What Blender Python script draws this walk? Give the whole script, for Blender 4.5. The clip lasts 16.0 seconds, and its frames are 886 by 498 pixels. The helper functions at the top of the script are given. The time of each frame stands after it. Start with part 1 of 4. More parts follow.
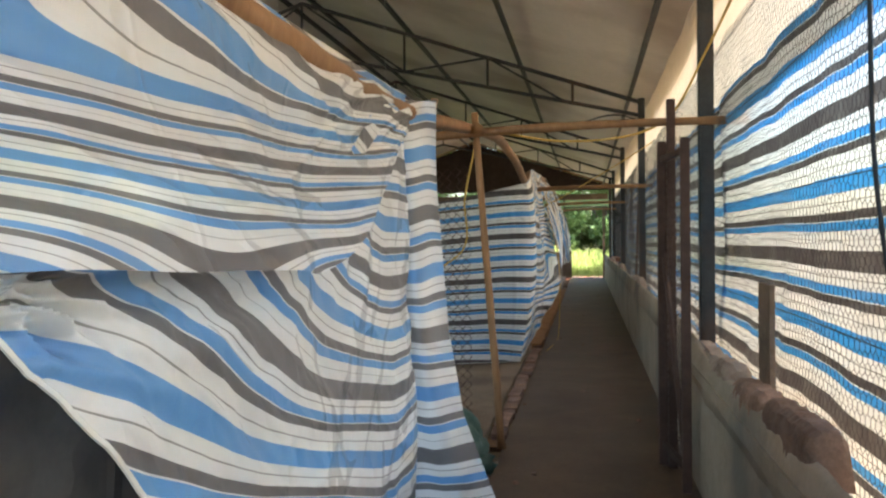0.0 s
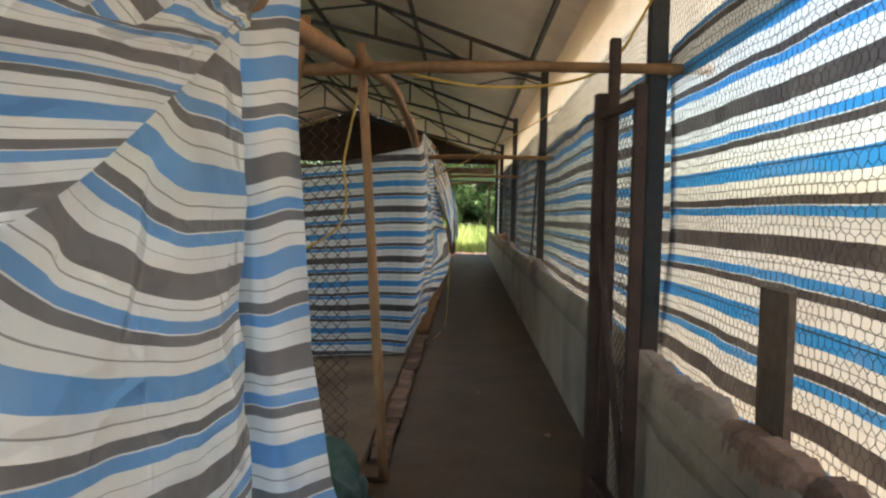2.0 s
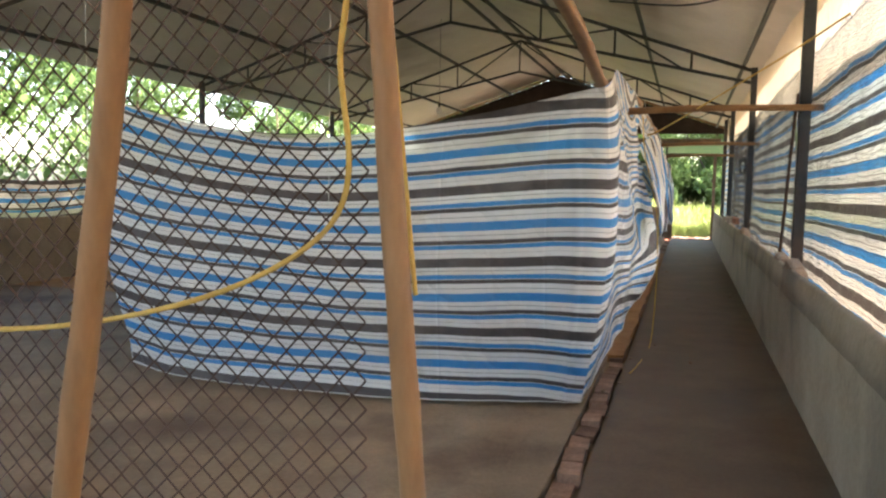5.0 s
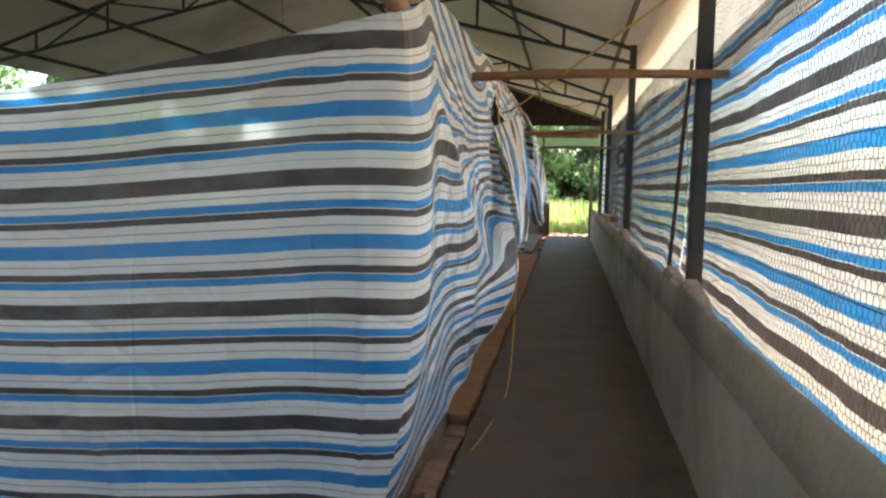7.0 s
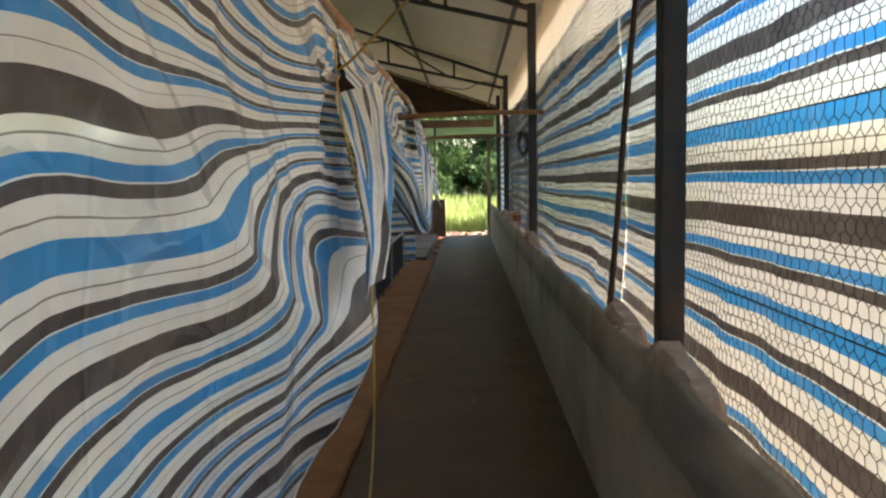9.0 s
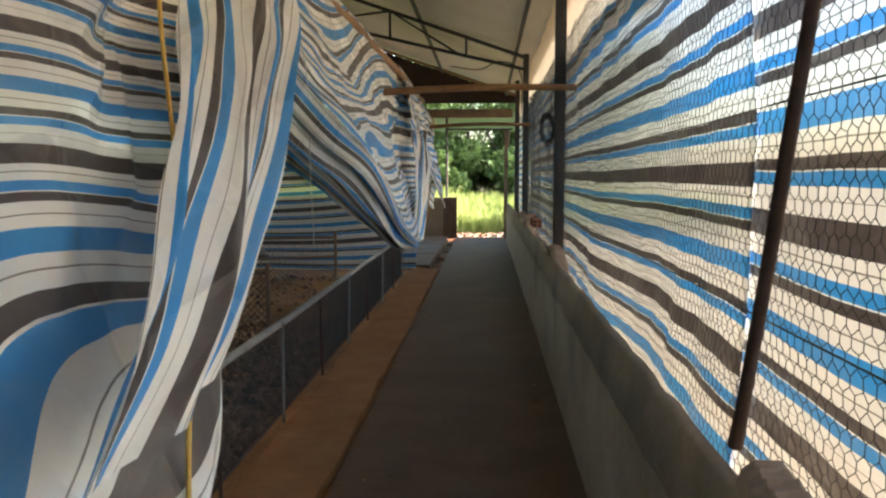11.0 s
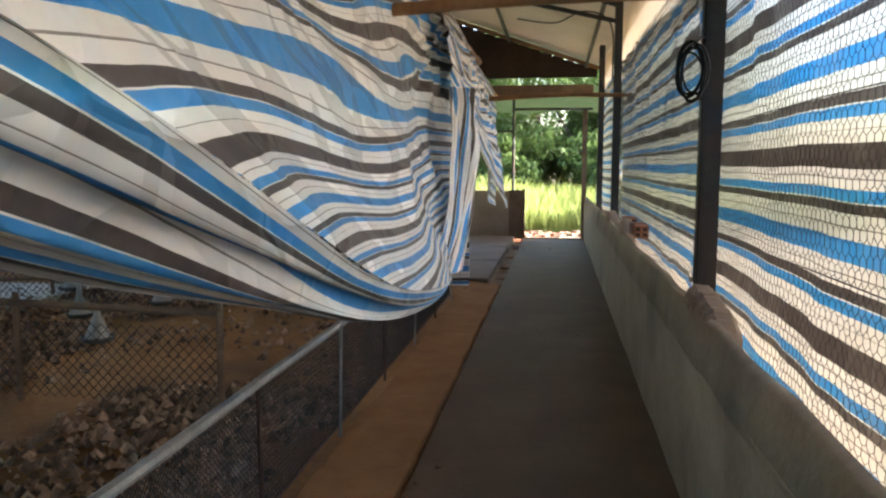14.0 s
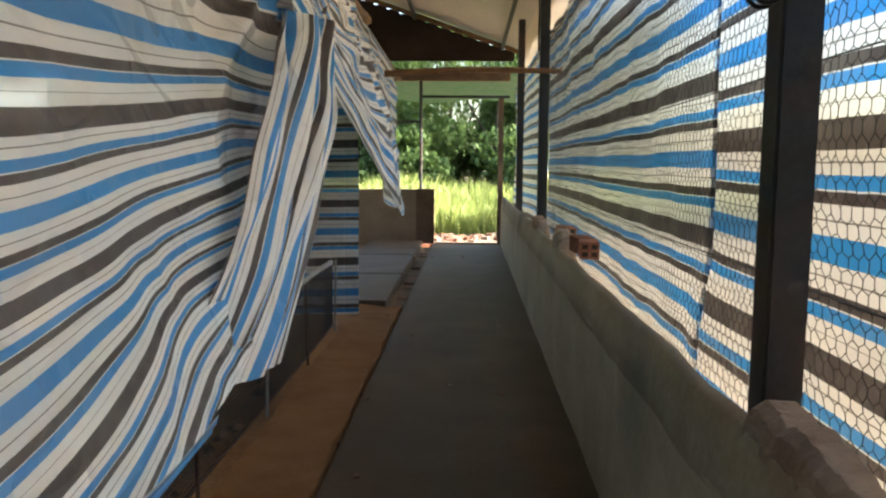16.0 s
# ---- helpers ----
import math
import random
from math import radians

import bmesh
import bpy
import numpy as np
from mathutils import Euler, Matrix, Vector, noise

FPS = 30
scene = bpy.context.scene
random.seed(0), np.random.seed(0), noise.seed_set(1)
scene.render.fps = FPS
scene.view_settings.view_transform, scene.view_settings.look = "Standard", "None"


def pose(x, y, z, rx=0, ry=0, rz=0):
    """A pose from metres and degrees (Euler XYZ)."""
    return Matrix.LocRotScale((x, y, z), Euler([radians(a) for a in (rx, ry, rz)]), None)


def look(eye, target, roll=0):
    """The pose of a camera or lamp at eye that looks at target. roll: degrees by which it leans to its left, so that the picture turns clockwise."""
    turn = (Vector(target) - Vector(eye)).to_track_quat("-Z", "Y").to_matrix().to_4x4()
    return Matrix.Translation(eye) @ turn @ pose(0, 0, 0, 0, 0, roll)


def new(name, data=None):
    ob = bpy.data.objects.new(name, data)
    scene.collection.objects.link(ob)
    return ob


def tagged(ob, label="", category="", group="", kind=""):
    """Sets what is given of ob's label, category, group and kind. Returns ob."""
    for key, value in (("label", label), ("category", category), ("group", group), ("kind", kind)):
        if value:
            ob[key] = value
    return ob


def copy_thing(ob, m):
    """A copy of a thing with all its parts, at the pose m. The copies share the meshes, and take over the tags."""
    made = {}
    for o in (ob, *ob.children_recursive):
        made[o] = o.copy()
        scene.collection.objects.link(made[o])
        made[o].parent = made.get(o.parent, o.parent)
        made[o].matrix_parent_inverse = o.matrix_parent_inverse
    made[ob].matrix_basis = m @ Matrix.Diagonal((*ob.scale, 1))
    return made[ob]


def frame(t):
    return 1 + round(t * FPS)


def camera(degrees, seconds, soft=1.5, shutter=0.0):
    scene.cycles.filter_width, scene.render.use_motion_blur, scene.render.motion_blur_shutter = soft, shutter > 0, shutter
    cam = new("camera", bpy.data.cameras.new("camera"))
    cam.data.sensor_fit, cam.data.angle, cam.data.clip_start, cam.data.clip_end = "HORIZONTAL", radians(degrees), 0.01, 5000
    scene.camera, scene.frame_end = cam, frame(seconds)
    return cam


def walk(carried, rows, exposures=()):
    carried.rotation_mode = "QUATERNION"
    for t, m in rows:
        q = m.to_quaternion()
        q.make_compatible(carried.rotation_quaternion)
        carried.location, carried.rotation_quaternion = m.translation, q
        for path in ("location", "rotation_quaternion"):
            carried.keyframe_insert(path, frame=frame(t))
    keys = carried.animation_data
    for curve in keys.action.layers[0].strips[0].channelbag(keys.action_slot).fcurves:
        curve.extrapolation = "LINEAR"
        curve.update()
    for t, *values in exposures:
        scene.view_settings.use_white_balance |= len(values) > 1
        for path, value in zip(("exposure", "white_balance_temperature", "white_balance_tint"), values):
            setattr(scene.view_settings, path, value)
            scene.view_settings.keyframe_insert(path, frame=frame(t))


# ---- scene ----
cam = camera(60.0, 16.0, soft=2.3)
ROWS = [
    (0.0, 0.891, -2.796, 1.296, 10.63, -0.67, 0.65),
    (0.5, 0.869, -2.659, 1.288, 9.07, -2.13, -0.07),
    (1.0, 0.756, -2.467, 1.295, 5.75, -3.15, -0.4),
    (1.5, 0.732, -2.119, 1.297, 3.69, -2.84, -0.58),
    (2.0, 0.73, -1.709, 1.297, 1.77, -2.68, -1.35),
    (2.5, 0.713, -1.274, 1.298, -0.04, -3.79, -1.53),
    (3.0, 0.741, -0.84, 1.29, 1.68, -4.89, -1.03),
    (3.5, 0.707, -0.447, 1.279, 8.45, -4.94, -1.23),
    (6.0, 0.824, 1.472, 1.301, 18.29, -4.54, -1.16),
    (6.5, 0.85, 1.986, 1.299, 12.62, -4.81, -1.15),
    (7.0, 0.848, 2.469, 1.307, 9.26, -4.85, -1.27),
    (7.5, 0.848, 2.951, 1.32, 7.48, -4.81, -0.83),
    (8.0, 0.884, 3.445, 1.334, 6.75, -4.53, -0.81),
    (8.5, 0.876, 3.946, 1.337, 4.02, -4.61, 0.0),
    (9.0, 0.914, 4.442, 1.321, 1.79, -5.08, 1.02),
    (11.5, 1.023, 6.654, 1.312, 4.2, -5.57, -0.62),
    (12.0, 0.977, 7.063, 1.295, 5.79, -6.13, -0.63),
    (12.5, 0.986, 7.5, 1.284, 6.6, -6.28, -0.31),
    (13.0, 0.983, 7.916, 1.28, 5.23, -5.67, -0.48),
    (13.5, 0.94, 8.324, 1.274, 5.72, -5.51, -0.33),
    (14.0, 0.942, 8.744, 1.286, 8.37, -6.07, -0.1),
    (14.5, 0.923, 9.143, 1.294, 5.09, -5.73, 0.38),
    (15.0, 0.93, 9.561, 1.271, 2.85, -6.06, 0.38),
    (15.5, 0.9, 10.033, 1.267, 2.12, -6.58, -0.03),
    (16.0, 0.933, 10.487, 1.256, 1.93, -6.25, -0.4),
]
walk(cam, [(t, pose(x, y, z, 90 + pitch, roll, yaw)) for t, x, y, z, yaw, pitch, roll in ROWS],
     exposures=[(0.0, 3.08, 6400, 9), (2.5, 2.68, 6600, 9), (3.5, 3.0, 6700, 10), (6.0, 3.72, 6500, 15), (6.5, 3.35, 6250, 12), (7.0, 3.24, 6050, 10), (8.5, 2.88, 6250, 9), (9.0, 2.78, 6400, 9),
                (11.5, 2.9, 6600, 11), (12.5, 2.92, 6650, 13), (14.0, 3.08, 6450, 13), (14.5, 3.03, 6400, 12), (16.0, 2.78, 6600, 10)])

# ---- light ----
SUN_EL, SUN_AZ = 24.0, 86.0          # degrees; azimuth from +y towards +x
world = bpy.data.worlds.new("sky")
world.use_nodes = True
scene.world = world
wn = world.node_tree
sky = wn.nodes.new("ShaderNodeTexSky")
sky.sky_type = "NISHITA"
sky.sun_disc = False
sky.sun_elevation, sky.sun_rotation = radians(SUN_EL), radians(SUN_AZ)
sky.dust_density = 3.0
bg = wn.nodes["Background"]
bg.inputs["Strength"].default_value = 0.15
wn.links.new(sky.outputs[0], bg.inputs["Color"])
sun_data = bpy.data.lights.new("sun", "SUN")
sun_data.energy, sun_data.angle, sun_data.color = 4.0, radians(0.8), (1.0, 0.97, 0.91)
sun = new("sun", sun_data)
sx = math.cos(radians(SUN_EL)) * math.sin(radians(SUN_AZ))
sy = math.cos(radians(SUN_EL)) * math.cos(radians(SUN_AZ))
sun.matrix_world = look((30 * sx, 30 * sy, 30 * math.sin(radians(SUN_EL))), (0, 0, 0))

# ---- plan ----
POSTS = [-3.4, 1.75, 6.9, 12.02, 17.07]      # posts and trusses along the walk
POST_X, EAVE, RIDGE_X, RIDGE_Z, LEFT_X, END_Y = 1.556, 3.05, -2.8, 4.55, -7.15, 22.7
WALL_TOP, GUTTER, FOOT = 0.775, 0.364, 1.443
START_Y = -4.1

# ---- materials ----


def material(name, rough=0.7, metal=0.0, spec=0.4):
    m = bpy.data.materials.new(name)
    m.use_nodes = True
    b = m.node_tree.nodes["Principled BSDF"]
    b.inputs["Roughness"].default_value, b.inputs["Metallic"].default_value = rough, metal
    b.inputs["Specular IOR Level"].default_value = spec
    return m, m.node_tree, b


def grainy(name, dark, light, scale=6.0, fine=60.0, rough=0.8, bump=0.3, metal=0.0, stretch=(1, 1, 1), spots=None, per=0.0, spec=0.3):
    """A surface with stains, grain and relief; spots: a third colour in blotches; per: variation from object to object."""
    m, nt, b = material(name, rough, metal, spec)
    N, L = nt.nodes, nt.links
    co = N.new("ShaderNodeTexCoord")
    mp = N.new("ShaderNodeMapping")
    mp.inputs["Scale"].default_value = stretch
    L.new(co.outputs["Object"], mp.inputs["Vector"])
    big, small = N.new("ShaderNodeTexNoise"), N.new("ShaderNodeTexNoise")
    for n, s, d in ((big, scale, 5), (small, fine, 3)):
        n.inputs["Scale"].default_value, n.inputs["Detail"].default_value = s, d
        n.inputs["Roughness"].default_value = 0.65
        L.new(mp.outputs[0], n.inputs["Vector"])
    mixf = N.new("ShaderNodeMath")
    mixf.operation = "MULTIPLY_ADD"
    mixf.inputs[1].default_value = 0.35
    L.new(small.outputs["Fac"], mixf.inputs[0])
    half = N.new("ShaderNodeMath")
    half.operation = "MULTIPLY"
    half.inputs[1].default_value = 0.65
    L.new(big.outputs["Fac"], half.inputs[0])
    L.new(half.outputs[0], mixf.inputs[2])
    ramp = N.new("ShaderNodeValToRGB")
    ramp.color_ramp.elements[0].position, ramp.color_ramp.elements[0].color = 0.3, (*dark, 1)
    ramp.color_ramp.elements[1].position, ramp.color_ramp.elements[1].color = 0.7, (*light, 1)
    L.new(mixf.outputs[0], ramp.inputs["Fac"])
    out = ramp.outputs["Color"]
    if spots:
        sp = N.new("ShaderNodeTexNoise")
        sp.inputs["Scale"].default_value, sp.inputs["Detail"].default_value = scale * 0.45, 6
        L.new(mp.outputs[0], sp.inputs["Vector"])
        sr = N.new("ShaderNodeMapRange")
        sr.inputs["From Min"].default_value, sr.inputs["From Max"].default_value = 0.52, 0.68
        L.new(sp.outputs["Fac"], sr.inputs["Value"])
        mx = N.new("ShaderNodeMix")
        mx.data_type = "RGBA"
        mx.inputs["B"].default_value = (*spots, 1)
        L.new(sr.outputs[0], mx.inputs["Factor"])
        L.new(out, mx.inputs["A"])
        out = mx.outputs["Result"]
    if per:
        oi = N.new("ShaderNodeObjectInfo")
        hs = N.new("ShaderNodeHueSaturation")
        mr = N.new("ShaderNodeMapRange")
        mr.inputs["To Min"].default_value, mr.inputs["To Max"].default_value = 1 - per, 1 + per
        L.new(oi.outputs["Random"], mr.inputs["Value"])
        L.new(mr.outputs[0], hs.inputs["Value"])
        L.new(out, hs.inputs["Color"])
        out = hs.outputs["Color"]
    L.new(out, b.inputs["Base Color"])
    if bump:
        bp = N.new("ShaderNodeBump")
        bp.inputs["Strength"].default_value, bp.inputs["Distance"].default_value = bump, 0.02
        L.new(mixf.outputs[0], bp.inputs["Height"])
        L.new(bp.outputs[0], b.inputs["Normal"])
    return m


WHITE, BLUE, DARK, LINE = (0.74, 0.74, 0.72), (0.035, 0.245, 0.59), (0.066, 0.056, 0.055), (0.22, 0.21, 0.19)
PERIOD = 0.475
STRIPES = [(0, DARK), (0.062, WHITE), (0.085, LINE), (0.088, WHITE), (0.112, BLUE), (0.142, WHITE), (0.146, DARK), (0.171, WHITE),
           (0.203, LINE), (0.206, WHITE), (0.236, BLUE), (0.293, WHITE), (0.32, LINE), (0.323, WHITE), (0.352, DARK), (0.38, WHITE),
           (0.383, BLUE), (0.413, WHITE), (0.44, LINE), (0.443, WHITE)]


def cloth_material(name, striped=True, through_light=0.35, plain=WHITE, dirt=0.25, forward=0.93, haze=0.0):
    """Woven plastic sheet: stripes by the cloth's own coordinates, some light comes through."""
    m = bpy.data.materials.new(name)
    m.use_nodes = True
    nt = m.node_tree
    N, L = nt.nodes, nt.links
    b = N["Principled BSDF"]
    b.inputs["Roughness"].default_value = 0.55
    b.inputs["Specular IOR Level"].default_value = 0.55
    uv = N.new("ShaderNodeUVMap")
    sep = N.new("ShaderNodeSeparateXYZ")
    L.new(uv.outputs[0], sep.inputs[0])
    if striped:
        wob = N.new("ShaderNodeTexNoise")
        wob.inputs["Scale"].default_value, wob.inputs["Detail"].default_value = 9.0, 4
        L.new(uv.outputs[0], wob.inputs["Vector"])
        wv = N.new("ShaderNodeMath")
        wv.operation = "MULTIPLY_ADD"
        wv.inputs[1].default_value = 0.006
        L.new(wob.outputs["Fac"], wv.inputs[0])
        L.new(sep.outputs["Y"], wv.inputs[2])
        dv = N.new("ShaderNodeMath")
        dv.operation = "DIVIDE"
        dv.inputs[1].default_value = PERIOD
        L.new(wv.outputs[0], dv.inputs[0])
        fr = N.new("ShaderNodeMath")
        fr.operation = "FRACT"
        L.new(dv.outputs[0], fr.inputs[0])
        ramp = N.new("ShaderNodeValToRGB")
        cr = ramp.color_ramp
        cr.interpolation = "CONSTANT"
        cr.elements.remove(cr.elements[1])
        # stripe colours pulled towards grey: the sheen on the cloth is mixed into them
        worn = lambda c: (*(a + (f - a) * haze for a, f in zip(c, (0.50, 0.51, 0.52))), 1)
        cr.elements[0].position, cr.elements[0].color = 0, worn(STRIPES[0][1])
        for p, c in STRIPES[1:]:
            cr.elements.new(p / PERIOD).color = worn(c)
        L.new(fr.outputs[0], ramp.inputs["Fac"])
        col = ramp.outputs["Color"]
    else:
        rgb = N.new("ShaderNodeRGB")
        rgb.outputs[0].default_value = (*plain, 1)
        col = rgb.outputs[0]
    # dust and smudges
    co = N.new("ShaderNodeTexCoord")
    ns = N.new("ShaderNodeTexNoise")
    ns.inputs["Scale"].default_value, ns.inputs["Detail"].default_value, ns.inputs["Roughness"].default_value = 3.0, 8, 0.7
    L.new(co.outputs["Object"], ns.inputs["Vector"])
    mr = N.new("ShaderNodeMapRange")
    mr.inputs["From Min"].default_value, mr.inputs["From Max"].default_value = 0.45, 0.75
    mr.inputs["To Max"].default_value = dirt
    L.new(ns.outputs["Fac"], mr.inputs["Value"])
    mx = N.new("ShaderNodeMix")
    mx.data_type = "RGBA"
    mx.inputs["B"].default_value = (0.36, 0.33, 0.29, 1)
    L.new(mr.outputs[0], mx.inputs["Factor"])
    L.new(col, mx.inputs["A"])
    # weave and creases
    wave = N.new("ShaderNodeTexWave")
    wave.inputs["Scale"].default_value, wave.inputs["Distortion"].default_value = 120.0, 0.5
    L.new(uv.outputs[0], wave.inputs["Vector"])
    cr2 = N.new("ShaderNodeTexVoronoi")
    cr2.feature = "DISTANCE_TO_EDGE"
    cr2.inputs["Scale"].default_value = 4.5
    dist = N.new("ShaderNodeTexNoise")
    dist.inputs["Scale"].default_value, dist.inputs["Detail"].default_value = 2.5, 3
    L.new(uv.outputs[0], dist.inputs["Vector"])
    av = N.new("ShaderNodeMix")
    av.data_type = "VECTOR"
    av.inputs["Factor"].default_value = 0.3
    L.new(uv.outputs[0], av.inputs["A"])
    L.new(dist.outputs["Color"], av.inputs["B"])
    L.new(av.outputs["Result"], cr2.inputs["Vector"])
    sm = N.new("ShaderNodeMapRange")
    sm.inputs["From Max"].default_value = 0.12
    L.new(cr2.outputs["Distance"], sm.inputs["Value"])
    cx = N.new("ShaderNodeMath")
    cx.operation = "PINGPONG"
    cx.inputs[1].default_value = 0.31
    L.new(sep.outputs["X"], cx.inputs[0])
    cxs = N.new("ShaderNodeMapRange")
    cxs.inputs["From Max"].default_value = 0.012
    L.new(cx.outputs[0], cxs.inputs["Value"])
    smx = N.new("ShaderNodeMath")
    smx.operation = "MULTIPLY"
    L.new(sm.outputs[0], smx.inputs[0])
    L.new(cxs.outputs[0], smx.inputs[1])
    b1, b2 = N.new("ShaderNodeBump"), N.new("ShaderNodeBump")
    b1.inputs["Strength"].default_value, b1.inputs["Distance"].default_value = 0.35, 0.02
    b2.inputs["Strength"].default_value, b2.inputs["Distance"].default_value = 0.06, 0.002
    L.new(smx.outputs[0], b1.inputs["Height"])
    L.new(wave.outputs["Fac"], b2.inputs["Height"])
    L.new(b1.outputs[0], b2.inputs["Normal"])
    L.new(b2.outputs[0], b.inputs["Normal"])
    L.new(mx.outputs["Result"], b.inputs["Base Color"])
    tr = N.new("ShaderNodeBsdfTranslucent")
    L.new(mx.outputs["Result"], tr.inputs["Color"])
    L.new(b2.outputs[0], tr.inputs["Normal"])
    ms = N.new("ShaderNodeMixShader")
    ms.inputs["Fac"].default_value = through_light
    fw = N.new("ShaderNodeBsdfRefraction")
    fw.inputs["Roughness"].default_value, fw.inputs["IOR"].default_value = 0.6, 1.02
    L.new(mx.outputs["Result"], fw.inputs["Color"])
    m2 = N.new("ShaderNodeMixShader")
    m2.inputs["Fac"].default_value = forward
    L.new(tr.outputs[0], m2.inputs[1])
    L.new(fw.outputs[0], m2.inputs[2])
    L.new(b.outputs[0], ms.inputs[1])
    L.new(m2.outputs[0], ms.inputs[2])
    L.new(ms.outputs[0], N["Material Output"].inputs["Surface"])
    return m


M_TARP = cloth_material("striped_tarpaulin", through_light=0.30)
# same cloth for the near sheets, hazy sheen put into its stripe colours
M_HAZED = cloth_material("hazed_tarpaulin", through_light=0.30, haze=0.17)
M_SHEET = cloth_material("cream_sheet", striped=False, plain=(0.58, 0.50, 0.39), through_light=0.26, forward=0.7)
M_GREEN = cloth_material("green_net", striped=False, plain=(0.02, 0.07, 0.05), through_light=0.15)
M_SHADE = cloth_material("green_shade_net", striped=False, plain=(0.10, 0.20, 0.12), through_light=0.4)
M_DARKCLOTH = cloth_material("dark_shade_cloth", striped=False, plain=(0.055, 0.052, 0.05), through_light=0.12)
M_SACK = cloth_material("white_sack", striped=False, plain=(0.6, 0.6, 0.56), through_light=0.1)
M_CONCRETE = grainy("walkway_concrete", (0.085, 0.055, 0.034), (0.175, 0.120, 0.078), 2.2, 45, 0.62, 0.25, spots=(0.11, 0.080, 0.055))
M_WALL = grainy("cement_render", (0.235, 0.178, 0.118), (0.40, 0.315, 0.225), 2.5, 30, 0.85, 0.5, spots=(0.175, 0.145, 0.11))
M_SAND = grainy("sand", (0.20, 0.095, 0.036), (0.34, 0.18, 0.075), 3.0, 90, 0.95, 0.5)
M_DIRT = grainy("dirt_floor", (0.13, 0.09, 0.055), (0.27, 0.20, 0.13), 2.0, 50, 0.95, 0.5, spots=(0.09, 0.06, 0.04))
M_LITTER = grainy("pen_litter", (0.17, 0.085, 0.035), (0.42, 0.23, 0.095), 1.2, 35, 0.95, 0.8, spots=(0.10, 0.065, 0.04))
M_HUSK = grainy("litter_clods", (0.06, 0.034, 0.02), (0.30, 0.18, 0.10), 9.0, 60, 0.95, 0.5)
M_BRICK = grainy("red_brick", (0.15, 0.06, 0.036), (0.33, 0.14, 0.085), 8, 70, 0.9, 0.5, per=0.3)
M_GBRICK = grainy("dirty_brick", (0.12, 0.07, 0.045), (0.31, 0.19, 0.13), 8, 70, 0.9, 0.6, per=0.35)
M_MORTAR = grainy("rough_mortar", (0.20, 0.14, 0.10), (0.36, 0.27, 0.20), 6, 40, 0.95, 0.8)
M_STEEL = grainy("dark_painted_steel", (0.014, 0.015, 0.016), (0.04, 0.042, 0.042), 5, 60, 0.55, 0.2, spots=(0.06, 0.035, 0.022))
M_RUST = grainy("rusty_steel", (0.035, 0.02, 0.015), (0.09, 0.05, 0.035), 8, 70, 0.8, 0.4)
M_WIRE = grainy("dull_wire", (0.03, 0.028, 0.026), (0.08, 0.075, 0.07), 20, 90, 0.6, 0.0)
M_GALV = grainy("galvanised_pipe", (0.16, 0.16, 0.155), (0.32, 0.32, 0.31), 8, 60, 0.5, 0.1, metal=0.4)
M_BAMBOO = grainy("bamboo", (0.13, 0.062, 0.026), (0.30, 0.165, 0.075), 3, 30, 0.6, 0.25, stretch=(1, 1, 0.25))
M_WOOD = grainy("weathered_wood", (0.10, 0.065, 0.045), (0.24, 0.165, 0.11), 3, 30, 0.8, 0.4)
M_ROOF = grainy("roof_sheet", (0.50, 0.45, 0.40), (0.66, 0.60, 0.54), 0.8, 20, 0.6, 0.1, spots=(0.34, 0.28, 0.23))
M_GABLE = grainy("dark_brown_boards", (0.022, 0.014, 0.010), (0.06, 0.038, 0.028), 2, 30, 0.85, 0.3)
M_ROPE = grainy("yellow_rope", (0.42, 0.25, 0.05), (0.62, 0.42, 0.12), 20, 90, 0.7, 0.2)
M_BLACK = grainy("black_cable", (0.008, 0.008, 0.009), (0.02, 0.02, 0.02), 20, 60, 0.45, 0.0)
M_NETDARK = grainy("dark_fence_net", (0.012, 0.012, 0.013), (0.03, 0.03, 0.032), 20, 90, 0.7, 0.0)
M_PLASTIC = grainy("white_plastic", (0.55, 0.54, 0.5), (0.7, 0.69, 0.66), 10, 60, 0.4, 0.05)
M_FEED = grainy("grey_plastic_pan", (0.03, 0.03, 0.03), (0.07, 0.065, 0.06), 10, 60, 0.5, 0.05)
M_GRASS = grainy("grass_blades", (0.20, 0.26, 0.06), (0.40, 0.44, 0.15), 1.5, 20, 0.7, 0.0)
M_GROUND = grainy("yard_ground", (0.22, 0.17, 0.11), (0.38, 0.30, 0.20), 0.6, 20, 0.95, 0.3)
M_LEAF = grainy("leaves", (0.06, 0.11, 0.03), (0.17, 0.25, 0.08), 1.2, 12, 0.6, 0.0)
M_BARK = grainy("bark", (0.06, 0.045, 0.03), (0.13, 0.10, 0.07), 6, 40, 0.9, 0.5)
# each clod its own shade, from dark dung to pale straw
nt_h = M_HUSK.node_tree
geo = nt_h.nodes.new("ShaderNodeNewGeometry")
shade = nt_h.nodes.new("ShaderNodeMapRange")
shade.inputs["To Min"].default_value, shade.inputs["To Max"].default_value = 0.35, 2.1
hue = nt_h.nodes.new("ShaderNodeHueSaturation")
hue.inputs["Saturation"].default_value = 0.85
pb = nt_h.nodes["Principled BSDF"]
src = pb.inputs["Base Color"].links[0].from_socket
nt_h.links.new(geo.outputs["Random Per Island"], shade.inputs["Value"])
nt_h.links.new(shade.outputs[0], hue.inputs["Value"])
nt_h.links.new(src, hue.inputs["Color"])
nt_h.links.new(hue.outputs["Color"], pb.inputs["Base Color"])
for leafy in (M_GRASS, M_LEAF):
    nt_l = leafy.node_tree
    tl = nt_l.nodes.new("ShaderNodeBsdfTranslucent")
    pb = nt_l.nodes["Principled BSDF"]
